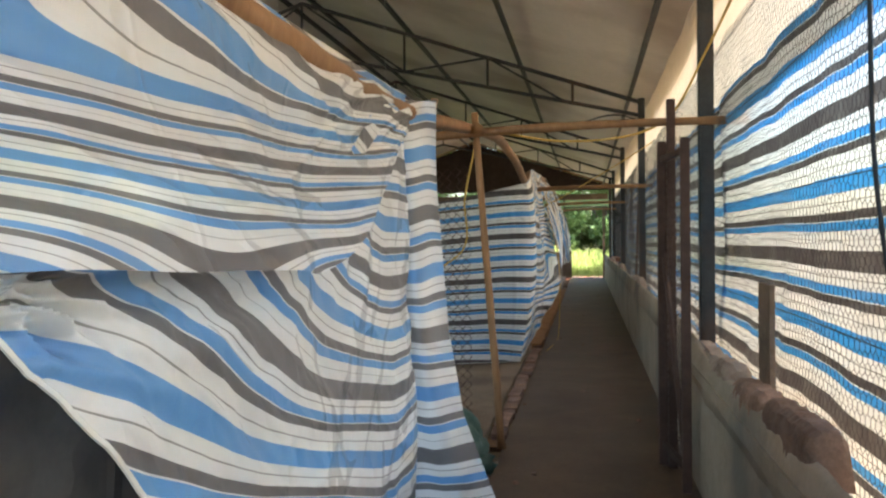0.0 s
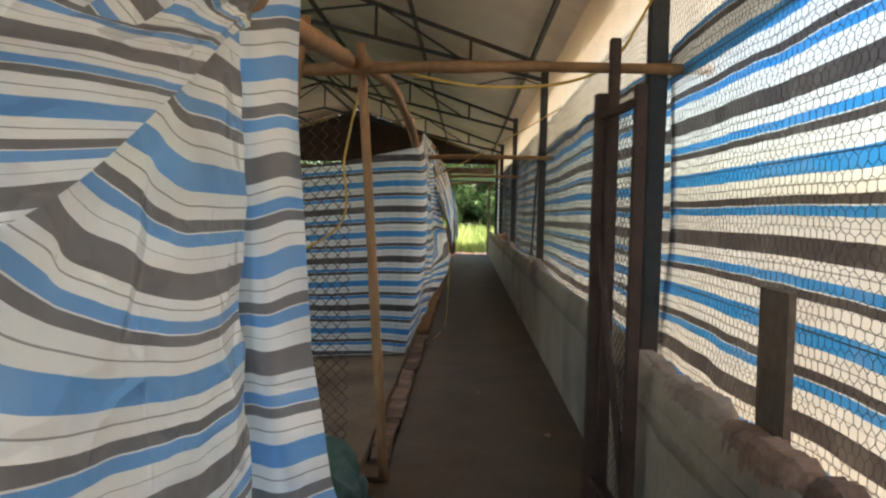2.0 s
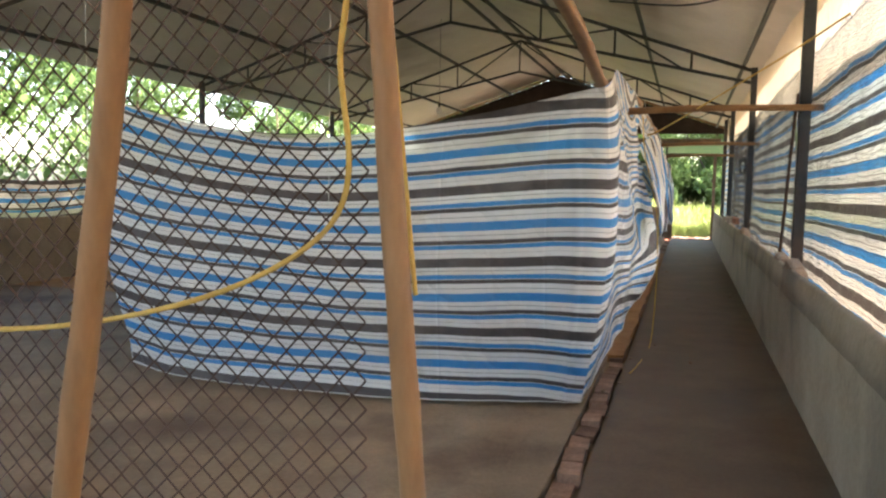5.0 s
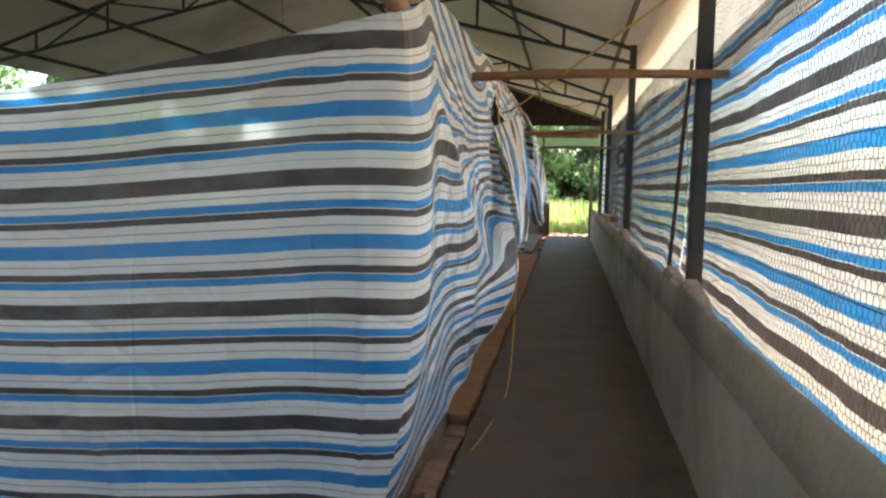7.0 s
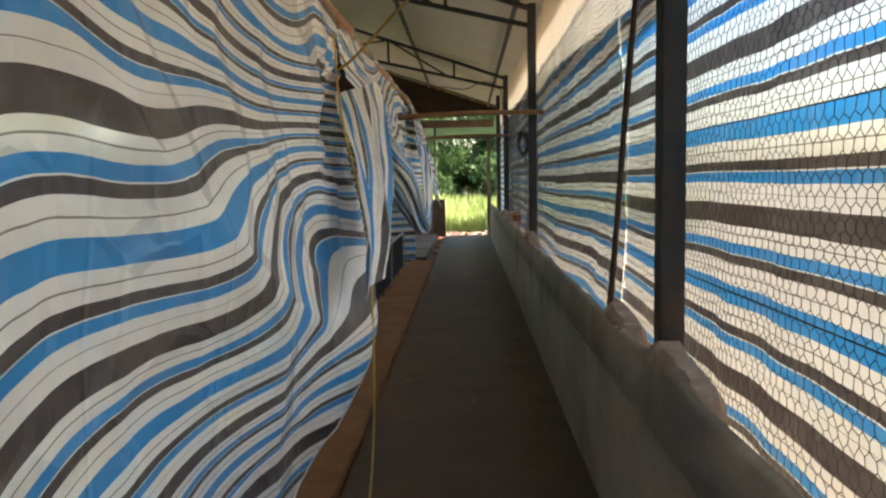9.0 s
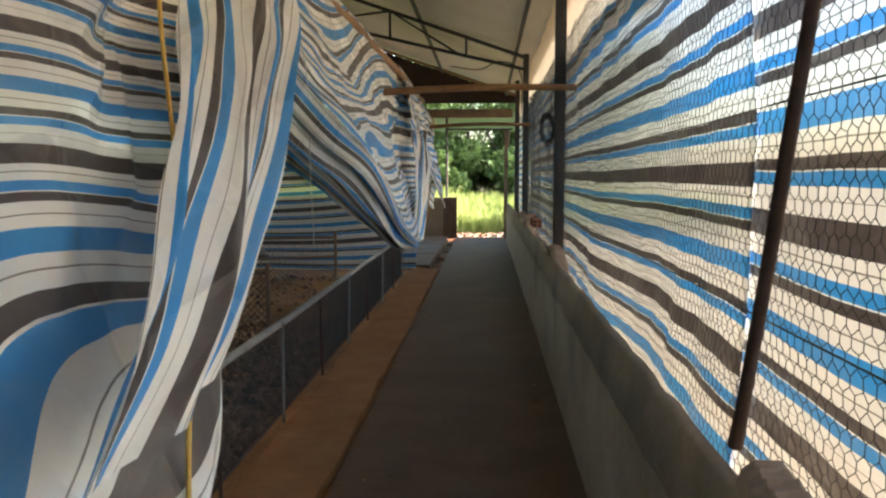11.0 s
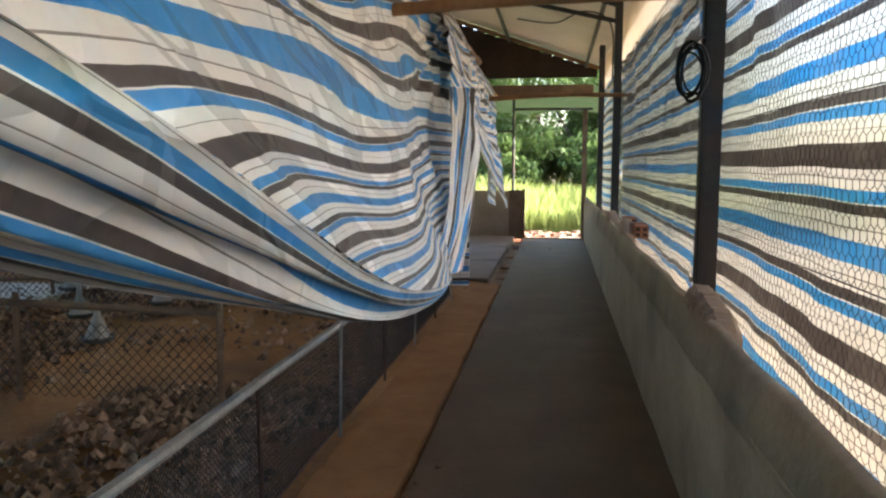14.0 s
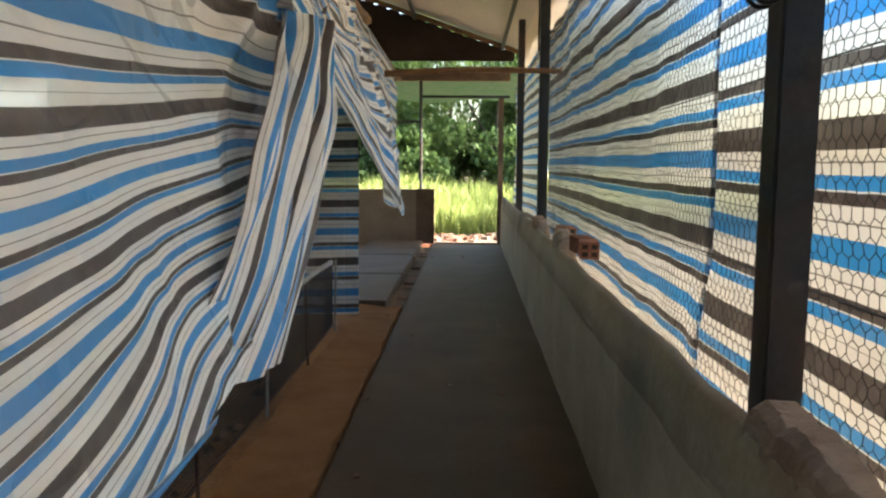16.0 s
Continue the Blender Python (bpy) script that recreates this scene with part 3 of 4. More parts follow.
pole("rail_pole", [(0.22, 8.4, 2.16), (0.22, 12.3, 2.22), (0.2, 16.0, 2.26)], 0.042, 0.034, M_BAMBOO, "long crooked bamboo rail above the striped sheet", group="rail poles", seed=7, crook=0.02)
pole("rail_pole", [(0.15, 15.2, 2.24), (0.12, 19.5, 2.24)], 0.04, 0.03, M_BAMBOO, "long crooked bamboo rail above the striped sheet", group="rail poles", seed=9, crook=0.02)
pole("standing_pole", [(0.36, 1.93, 0.0), (0.30, 1.84, 1.0), (0.235, 1.80, 2.06)], 0.025, 0.021, M_BAMBOO, "upright bamboo pole beside the walkway", group="standing poles", seed=11)

# ---- striped sheets over the pens ----


def side_tarp(name, top, hem, nu, nv, height, offset, seed, label, gathers=(), bulge=0.10, wrinkle=0.02, dents=(), field=None, hem_part=True, mat=M_TARP, ripple=1.0):
    """A sheet from a rail (top) to its hem; gathers: (u, v, size, folds) where it is bunched; dents: (u, v, su, sv, depth)."""
    ft, fh = curve_at(top), curve_at(hem)

    def shape(u, v):
        a, c = ft(u), fh(u)
        p = a.lerp(c, v)
        p.x += bulge * math.sin(math.pi * min(v * 1.05, 1)) * (0.6 + 0.5 * noise.noise((u * 3, seed, 0)))
        d = wrinkle * (noise.noise((u * 7, v * 3, seed)) + 0.6 * noise.noise((u * 16 + v * 5, v * 9, seed + 4)))
        d += 0.6 * wrinkle * (ridge(5.0 * noise.noise((u * 4 + v * 1.5, v * 2.6, seed + 9))) - 0.6) + 0.25 * wrinkle * (ridge(6.0 * noise.noise((u * 9 - v * 3, v * 6, seed + 13))) - 0.6)
        for gu, gv, size, folds in gathers:
            du, dv = (u - gu) * 2.2, v - gv
            r = math.hypot(du, dv)
            th = math.atan2(dv, du)
            d += size * (ridge(th * folds + 1.5 * noise.noise((r * 2, th * 0.8, seed))) - 0.5) * math.exp(-((r - 0.22) / 0.30) ** 2)
        for du, dv, su, sv, depth in dents:
            d -= depth * math.exp(-((u - du) / su) ** 2 - ((v - dv) / sv) ** 2)
        d *= min(1.0, 0.05 + v * 5) * (1 - 0.7 * max(0.0, v - 0.75) / 0.25)
        p.x += d
        p.z += 0.35 * d
        return p

    def uv(u, v, p):
        w = ripple * (0.03 * noise.noise((u * 4, v * 2, seed)) + 0.012 * noise.noise((u * 14, v * 8, seed)))
        return (p.y, (field(v, p) if field else offset + v * height) + w)
    return cloth(name, nu, nv, shape, uv, mat, label, group="striped sheets over the pens", hem=hem_part)


def lattice(y0, y1, z0, z1, rows, slope=1.1):
    """Cloth coordinate over (y, z): a smooth surface through a coarse grid of values; outside it goes on at a steady slope."""
    G = np.array(rows)

    def weights(t, n):
        t = min(max(t, 0.0), 1.0) * (n - 3)
        k = min(int(t), n - 4)
        q = t - k
        return k, np.array([(1 - q) ** 3, 3 * q ** 3 - 6 * q * q + 4, -3 * q ** 3 + 3 * q * q + 3 * q + 1, q ** 3]) / 6

    def f(y, z):
        i, wi = weights((y - y0) / (y1 - y0), G.shape[0])
        j, wj = weights((z - z0) / (z1 - z0), G.shape[1])
        return float(wi @ G[i:i + 4, j:j + 4] @ wj) - slope * (z - min(max(z, z0), z1))
    return f


# near pen: a fanned lower sheet, a slack drape over it, and a hanging end strip
LOWER = lattice(-2.1, -0.4, 0.4, 1.32, [
    [2.82, 2.57, 2.33, 2.09, 1.72, 1.3], [2.77, 2.51, 2.24, 1.91, 1.52, 1.19], [2.67, 2.42, 2.13, 1.59, 1.4, 1.14], [2.52, 2.23, 1.92, 1.33, 1.22, 0.99],
    [2.37, 2.0, 1.7, 1.31, 0.83, 0.66], [2.26, 1.9, 1.57, 1.18, 0.71, 0.46], [2.2, 1.86, 1.51, 1.13, 0.74, 0.4]])
UPPER = lattice(-2.25, -0.4, 1.24, 1.7, [
    [1.77, 1.66, 0.89, 0.28, 0.25, 0.09, -0.11], [1.31, 1.59, 0.96, 0.15, 0.37, 0.1, -0.1], [1.1, 0.85, 0.88, 0.24, 0.17, 0.1, -0.06], [1.38, 1.16, 0.78, 0.47, 0.08, 0.18, -0.04],
    [1.52, 1.18, 0.73, 0.49, 0.12, 0.06, -0.11], [1.61, 1.37, 0.93, 0.54, 0.21, -0.06, -0.2], [1.61, 1.3, 0.9, 0.63, 0.4, 0.06, -0.21], [1.56, 1.26, 0.96, 0.71, 0.45, 0.14, -0.17]])


def lower_field(v, p):
    """Stripes of the lower sheet: steep from the fold, then level beyond a crease."""
    return LOWER(p.y, p.z)


def upper_field(v, p):
    """Stripes of the slack drape: they run down from the rail and crowd together at the tied end."""
    return UPPER(p.y, p.z)


side_tarp("striped_tarpaulin", [(0.29, -2.14, 1.30), (0.28, -1.85, 1.32), (0.27, -1.45, 1.32), (0.26, -1.1, 1.40), (0.25, -0.8, 1.52), (0.24, -0.4, 1.74), (0.23, -0.07, 1.78)],
          [(0.34, -2.17, 1.22), (0.36, -2.08, 1.12), (0.37, -1.90, 0.92), (0.36, -1.55, 0.45), (0.33, -1.05, 0.05), (0.30, -0.55, 0.02), (0.27, -0.06, 0.02)],
          100, 80, 1.25, 0.30, 14.0, "lower striped sheet fanning down to the floor", gathers=((0.0, 0.5, 0.03, 6.0),), bulge=0.03, wrinkle=0.022, field=lower_field, mat=M_HAZED, ripple=0.2)
side_tarp("striped_tarpaulin", [(0.19, -4.05, 1.82), (0.20, -2.6, 1.82), (0.2, -2.1, 1.82), (0.2, -1.75, 1.82), (0.2, -1.4, 1.82), (0.2, -1.12, 1.82), (0.2, -0.8, 1.83), (0.2, -0.45, 1.84), (0.21, -0.15, 1.845), (0.22, 0.04, 1.85)],
          [(0.26, -4.05, 1.25), (0.32, -2.6, 1.26), (0.38, -2.2, 1.27), (0.41, -1.9, 1.26), (0.42, -1.6, 1.25), (0.41, -1.42, 1.24), (0.39, -1.12, 1.29), (0.35, -0.8, 1.40), (0.31, -0.5, 1.52), (0.27, -0.25, 1.62), (0.24, 0.0, 1.70)],
          190, 90, 0.98, 0.08, 11.0, "slack blue, white and black striped tarpaulin hung from a bamboo rail", gathers=((0.62, 0.45, 0.02, 3.0),), bulge=0.03, wrinkle=0.018, hem_part=False, dents=((0.55, 0.62, 0.2, 0.2, 0.07), (0.75, 0.6, 0.07, 0.25, 0.02)), field=upper_field, mat=M_HAZED, ripple=0.2)
cloth("shade_cloth", 60, 40, lambda u, v: (0.27 - 0.10 * v + 0.03 * math.sin(u * 17 + 3 * v) + 0.02 * noise.noise((u * 6, v * 4, 3)), -2.45 + 1.75 * u, 1.27 - 0.28 * u - (1.25 - 0.28 * u) * v),
      lambda u, v, p: (p.y, p.z), M_DARKCLOTH, "dark grey woven shade cloth hanging behind the striped sheet", "shade cloth")
STRIP_L, STRIP_R = [0.05, 0.09, 0.10, 0.11, 0.13, 0.16], [0.31, 0.315, 0.325, 0.34, 0.40, 0.62]


def end_strip(u, v):
    """The narrow end: wide at the rail, twisted thin lower down, spreading on the floor."""
    at = [0.0, 0.2, 0.37, 0.5, 0.68, 1.0]
    xl, xr = float(np.interp(v, at, STRIP_L)), float(np.interp(v, at, STRIP_R))
    x = xr + (xl - xr) * u + 0.012 * noise.noise((u * 5, v * 3, 2))
    y = 0.19 - 0.07 * math.sin(u * 3.1) + 0.03 * noise.noise((u * 2, v * 4, 6)) + 0.025 * math.sin(u * 9 + v * 3) + 0.2 * max(0, v - 0.7)
    return (x, y, 1.85 - 1.83 * v - 0.02 * u)


cloth("striped_tarpaulin", 18, 80, end_strip, lambda u, v, p: (p.x, 0.05 + v * 1.85 + 0.02 * noise.noise((u * 3, v * 4, 0))), M_HAZED,
      "narrow hanging end strip of the striped tarpaulin", group="striped sheets over the pens")
cloth("striped_tarpaulin", 20, 40,
      lambda u, v: (0.30 - 0.7 * u + 0.06 * v, 0.36 + 0.04 * math.sin(u * 14) + 0.03 * noise.noise((u * 4, v * 3, 6)), 0.95 - 0.5 * u - (0.93 - 0.5 * u) * v),
      lambda u, v, p: (p.x, 0.3 + v * 1.0 + 0.1 * u), M_TARP, "crumpled striped sheet lying in the near pen's corner", group="striped sheets over the pens")

# middle pen: front across the shed, then the side along the walkway
FT = curve_at([(0.30, 4.93, 1.86), (-0.5, 4.95, 1.70), (-1.5, 4.98, 1.58), (-2.3, 5.0, 1.66), (-2.8, 5.0, 1.78), (-3.2, 5.02, 1.88)])
FB = curve_at([(0.20, 5.16, 0.03), (-0.2, 5.05, 0.02), (-0.9, 4.86, 0.02), (-1.7, 4.80, 0.02), (-2.4, 4.84, 0.02), (-2.9, 5.02, 0.03)])


ROUND = lambda d: 0.05 * (d / 0.13) * math.exp(1 - d / 0.13)      # soft swell beside the corner


def front_shape(u, v):
    p = FT(u).lerp(FB(u), v)
    p.x += 0.09 * math.sin(math.pi * v) * math.exp(-u * 7)
    pin = 1 - math.exp(-u * 15)
    p.y -= 0.13 * math.sin(math.pi * min(1, v * 1.1)) * (1 - math.exp(-u * 5)) + pin * (0.02 * noise.noise((u * 9, v * 2.5, 1)) + 0.012 * noise.noise((u * 20, v * 8, 3)))
    p.y -= ROUND(u * 3.5) * math.sin(math.pi * v) ** 0.5
    p.y -= 0.013 * math.exp(-((u - 0.047) / 0.004) ** 2) + 0.008 * math.exp(-((u - 0.335) / 0.004) ** 2)      # old folds
    fan = math.exp(-((u * 2.6) ** 2 + (v * 2.4) ** 2))
    p.y -= 0.06 * pin * fan * (ridge(math.atan2(v, u * 1.3) * 6) - 0.4)
    return p


cloth("striped_tarpaulin", 170, 80, front_shape,
      lambda u, v, p: (p.x, 0.10 - 0.07 * math.exp(-u * 8) + v * 1.86 - 0.10 * math.exp(-u * 4) * (1 - v) + (1 - math.exp(-u * 12)) * (0.03 * noise.noise((u * 2.4, v * 2, 8)) + 0.01 * noise.noise((u * 10, v * 6, 1)))),
      M_TARP, "taut blue, white and black striped tarpaulin closing the pen's front", group="striped sheets over the pens", hem=True)
BT = curve_at([(0.30, 4.93, 1.86), (0.28, 5.6, 2.05), (0.28, 6.8, 2.12), (0.27, 7.9, 2.18), (0.26, 8.7, 2.20)])
BH = curve_at([(0.20, 5.16, 0.03), (0.24, 5.9, 0.12), (0.27, 6.7, 0.20), (0.33, 7.25, 0.40), (0.44, 7.6, 0.80), (0.36, 8.1, 1.30), (0.20, 8.6, 1.62)])


SIDE = lattice(5.3, 7.7, 0.5, 1.8, [
    [1.94, 1.56, 1.19, 0.85, 0.54, 0.21, -0.16], [2.01, 1.59, 1.2, 0.79, 0.54, 0.17, -0.22], [2.13, 1.68, 1.3, 0.8, 0.42, -0.01, -0.33], [2.31, 1.94, 1.22, 0.67, 0.7, -0.18, -0.51],
    [2.41, 1.97, 0.98, 1.12, 0.58, -0.35, -0.66], [2.31, 1.82, 1.27, 1.52, 0.75, -0.38, -0.74], [2.21, 1.82, 1.55, 1.32, 0.72, -0.13, -0.64], [2.18, 1.85, 1.58, 1.15, 0.65, 0.05, -0.49]])


def middle_side(u, v):
    """The side of the middle pen: a crease runs from the front corner's top to the low tip; beyond it the sheet sinks in to the tie."""
    p = BT(u).lerp(BH(u), v)
    k = 1 - math.exp(-u * 18)
    s = (v - 1.5 * u) / 1.8
    crest = 0.10 * math.sin(math.pi * min(0.93, 1.4 * u + 0.05)) ** 0.7
    p.x += 0.09 * math.sin(math.pi * v) * math.exp(-u * 8) + k * crest * math.exp(-abs(s) / (0.20 if s > 0 else 0.13))
    p.x += k * 0.10 * math.exp(-((u - 0.60) / 0.12) ** 2 - ((v - 0.92) / 0.14) ** 2)
    du, dv = (u - 0.79) * 1.6, v - 0.50
    r, th = math.hypot(du, dv), math.atan2(dv, -du)
    p.x -= k * 0.17 * math.exp(-(r / 0.16) ** 2)
    p.x += ROUND(u * 3.9) * math.sin(math.pi * v) ** 0.5
    if s < 0.12:
        p.x += k * 0.035 * (ridge(th * 5.0 + 1.3 * noise.noise((r * 3, th * 1.5, 1))) - 0.5) * min(1, r * 5) * math.exp(-(r / 0.45) ** 2) * min(1, 0.1 + 5 * v) * min(1.0, (0.12 - s) * 8)
    if s > 0:
        p.x += k * 0.03 * (ridge(2.5 + u * 14 + v * 2.5 + noise.noise((u * 5, v * 2, 3))) - 0.5) * min(1, 4 * (v - 1.5 * u)) * v
    p.x += k * min(1, 0.05 + 5 * v) * (0.02 * noise.noise((u * 7, v * 3, 3)) + 0.012 * (ridge(5 * noise.noise((u * 8, v * 5, 6))) - 0.5))
    return p


def middle_uv(u, v, p):
    """Level stripes beside the front corner, then drawn up towards the tie."""
    front = 0.03 + v * 1.86 - 0.10 * (1 - v)
    k = min(1.0, max(0.0, (p.y - 5.0) / 0.7))
    k = k * k * (3 - 2 * k)
    return (p.y, front * (1 - k) + SIDE(p.y, p.z) * k + 0.006 * noise.noise((u * 9, v * 6, 2)) * min(1, u * 12))


cloth("striped_tarpaulin", 160, 110, middle_side, middle_uv, M_TARP, "striped tarpaulin drawn up along the walkway, blue, white and black", group="striped sheets over the pens", hem=True)
cloth("striped_tarpaulin", 50, 40, lambda u, v: (-3.2 + 0.3 * v * (1 - u) + 0.04 * noise.noise((u * 5, v * 3, 4)), 5.02 + 3.6 * u, (1.88 - 0.1 * math.sin(math.pi * u)) * (1 - v) + 0.03 * v),
      lambda u, v, p: (p.y, 0.05 + v * 1.86), M_TARP, "far side of the middle pen's striped tarpaulin", group="striped sheets over the pens", hem=True)


def bunch(top0, top1, low0, low1, nu, nv, folds, amp, width, offset, seed, label, taper=0.0):
    """A gathered tail of sheet: folds run down it, and so do the stripes."""
    t0, t1, l0, l1 = (Vector(q) for q in (top0, top1, low0, low1))

    def shape(u, v):
        p = t0.lerp(t1, u).lerp(l0.lerp(l1, u), v)
        p.z += max(0.0, taper) * u * v
        k = amp * (0.35 + 0.9 * v if taper >= 0 else 1.0 - 0.65 * v)
        ph = u * folds * math.pi + 1.2 * noise.noise((u * 3, v * 1.2, seed))
        p.x += k * (ridge(ph) - 0.45) + 0.02 * noise.noise((u * 6, v * 4, seed))
        p.y += 0.5 * k * math.sin(ph * 2 + seed) + 0.03 * noise.noise((u * 2, v * 3, seed + 5))
        p.x += 0.05 * math.sin(math.pi * v)
        return p
    cloth("striped_tarpaulin", nu, nv, shape, lambda u, v, p: (v, offset + u * width * (0.8 + 0.2 * v) + 0.015 * noise.noise((u * 4, v * 4, seed))), M_TARP, label, group="striped sheets over the pens")


bunch((0.30, 8.02, 1.72), (0.44, 8.62, 1.86), (0.56, 7.00, 0.92), (0.61, 7.40, 1.00), 70, 60, 1.7, 0.035, 0.62, 0.2, 2.0, "gathered tail of the striped tarpaulin hanging beside the walkway")

# far pen: lifted sheet, its hem above the fence, bunched at the end
FAR = lattice(9.2, 12.4, 0.8, 1.8, [
    [1.18, 0.92, 0.75, 0.45, 0.19, -0.11, -0.45, -0.79], [1.24, 1.1, 1.01, 0.5, 0.3, 0.03, -0.52, -0.89], [1.38, 1.3, 1.6, 0.9, 0.3, 0.2, -0.6, -0.9], [1.89, 1.55, 1.5, 0.7, 0.2, 0.4, -0.46, -0.77],
    [2.4, 2.1, 1.25, 0.6, 0.27, 0.22, -0.07, -0.42], [2.7, 2.5, 1.8, 0.8, 0.33, 0.11, 0.11, -0.13], [2.75, 2.4, 1.8, 1.05, 0.48, 0.15, 0.15, 0.01], [2.7, 2.29, 1.74, 1.15, 0.61, 0.27, 0.16, 0.03]])


def far_field(v, p):
    """Stripes of the lifted sheet: they sag along it and gather towards the tie near its end."""
    return FAR(p.y, p.z) if p.y > 9.2 else FAR(9.2, p.z - 0.25 * (9.2 - p.y))


FAR_EDGE = [(0.48, 8.35, 1.62), (0.54, 8.8, 1.49), (0.58, 9.2, 1.39), (0.60, 9.6, 1.26), (0.60, 10.1, 1.10), (0.60, 10.5, 1.00), (0.60, 10.9, 0.94), (0.59, 11.3, 0.90), (0.56, 11.6, 0.88), (0.52, 11.95, 0.90), (0.47, 12.4, 1.05), (0.42, 12.95, 1.35), (0.38, 13.4, 1.68), (0.33, 13.8, 1.95)]
far_sheet = side_tarp("striped_tarpaulin", [(0.26, 8.45, 2.19), (0.25, 9.8, 2.22), (0.25, 11.2, 2.25), (0.24, 12.3, 2.26), (0.24, 13.9, 2.28)],
                      FAR_EDGE, 160, 90, 1.9, 0.16, 31.0, "lifted striped tarpaulin hanging in folds above the pen fence", gathers=((0.90, 0.45, 0.04, 5.0),), bulge=-0.11, wrinkle=0.03, field=far_field, ripple=0.2, hem_part=False)
EDGE_OUT = curve_at(FAR_EDGE[:9])
EDGE_IN = curve_at([(0.20, 8.25, 1.53), (0.31, 8.75, 1.38), (0.38, 9.1, 1.28), (0.43, 9.5, 1.16), (0.47, 9.95, 1.05), (0.50, 10.4, 0.94), (0.53, 10.8, 0.88), (0.54, 11.2, 0.86), (0.55, 11.55, 0.87)])


def folded_edge(u, v):
    """The lower edge folded under and in, with long folds along it."""
    p = EDGE_OUT(u).lerp(EDGE_IN(u), v)
    k = math.sin(math.pi * min(1.0, 0.04 + v)) * (1 - u * 0.7)
    p.z += k * (0.055 * (ridge(v * 9 + 0.8 * noise.noise((u * 3, v, 4))) - 0.5) - 0.035)
    p.x += 0.03 * k * noise.noise((u * 5, v * 4, 9))
    return p


cloth("folded_edge", 120, 44, folded_edge, lambda u, v, p: (p.y, 1.50 + 0.75 * v * (1 - 0.45 * u) + 0.03 * noise.noise((u * 4, v * 3, 7))), M_TARP, "dark folded-under lower edge", category="", parent=far_sheet)
bunch((0.38, 12.75, 1.70), (0.47, 13.20, 1.74), (0.47, 11.55, 0.86), (0.55, 12.05, 0.84), 90, 70, 2.6, 0.05, 1.0, 0.05, 6.0, "gathered tail of the lifted striped tarpaulin above the fence", taper=-1)
side_tarp("striped_tarpaulin", [(0.25, 13.0, 2.29), (0.23, 14.6, 2.29), (0.18, 16.2, 2.27), (0.14, 18.6, 2.26)],
          [(0.36, 13.1, 1.70), (0.48, 14.3, 1.25), (0.55, 14.9, 0.97), (0.50, 15.4, 1.05), (0.34, 16.0, 1.2), (0.22, 17.0, 0.95), (0.18, 18.6, 0.8)],
          110, 70, 1.7, 0.33, 41.0, "striped tarpaulin drooping in a pointed flap over the walkway", gathers=((0.30, 0.25, 0.045, 4.0),), bulge=0.06, wrinkle=0.03)

# sheet across the shed behind the far pen, and along the far side
XT = curve_at([(0.1, 16.3, 1.9), (-1.4, 16.3, 1.78), (-2.8, 16.3, 1.74), (-4.1, 16.3, 1.92), (-5.6, 16.3, 2.04), (-7.0, 16.3, 2.1)])
XB = curve_at([(0.1, 16.25, 0.12), (-1.4, 16.2, 0.10), (-2.8, 16.2, 0.12), (-4.0, 16.15, 0.25), (-5.0, 16.1, 1.0), (-7.0, 16.1, 1.6)])
cloth("striped_tarpaulin", 120, 60, lambda u, v: XT(u).lerp(XB(u), v) + Vector((0, 0.06 * noise.noise((u * 8, v * 3, 2)) + 0.05 * math.sin(u * 30 + v * 7) * (u ** 1.5), 0)),
      lambda u, v, p: (p.x, v * 1.85 + 0.04 * noise.noise((u * 6, v * 2, 0))), M_TARP, "striped tarpaulin draped across the shed behind the pen", group="striped sheets over the pens")
for a, c, s in ((START_Y, 4.9, 51), (5.0, 16.2, 52), (16.4, END_Y, 53)):
    cloth("striped_sheet", int((c - a) * 8), 24, lambda u, v: (LEFT_X - 0.18 + 0.04 * noise.noise((u * 20, v * 2, s)), a + (c - a) * u, 1.35 + 0.08 * math.sin(u * 15) - 0.85 * v),
          lambda u, v, p: (p.y, v * 0.85 + 0.02 * noise.noise((u * 9, v * 2, s))), M_TARP, "striped plastic sheet hung on the far side of the shed", group="striped sheets along the open side")

# ---- pens ----


def fence_run(y0, y1, x=-0.045, h=0.53):
    f = thing("pen_fence", "low pen fence of dark net with a grey pipe rail", "fence", at=(x, y0, 0))
    rail = [(0.01 * noise.noise((y * 0.7, 0, 0)), y - y0, h + 0.015 * noise.noise((y * 0.8, 2, 0))) for y in np.arange(y0, y1 + 0.1, 0.4)]
    part("rail", tube(rail, 0.019, sides=8), M_GALV, f, "grey pipe rail")
    part("bottom_rail", tube([(0, 0, 0.04), (0, y1 - y0, 0.04)], 0.01, sides=6), M_RUST, f)
    n = int((y1 - y0) / 0.95)
    for i in range(n + 1):
        y = (y1 - y0) * i / n
        part("post", tube([(0.012, y, -0.05), (0.012 + 0.01 * math.sin(i * 3), y + 0.01 * math.sin(i), h + 0.01)], 0.009, sides=6), M_GALV if i % 2 else M_RUST, f)
    segs = diamond_net(0, y1 - y0, 0.03, h, 0.022, lambda u, v: (0.006 * noise.noise((u * 3, v * 3, 1)), u, v))
    nt = wires("net", segs, 0.0017, M_NETDARK, f)
    tagged(nt, "dark fine-meshed net", kind="stuff")
    return f


fence_run(5.3, 16.2, -0.085)

# chain link closing the near pen
cl = thing("chain_link_panel", "rusty chain-link panel across the near pen", "fence", at=(0, 1.98, 0))
segs = diamond_net(-3.6, 0.2, 0.0, 1.75, 0.058, lambda u, v: (u, 0.02 * noise.noise((u * 2, v * 2, 0)), v + 0.05 * math.sin(u * 1.5) * v))
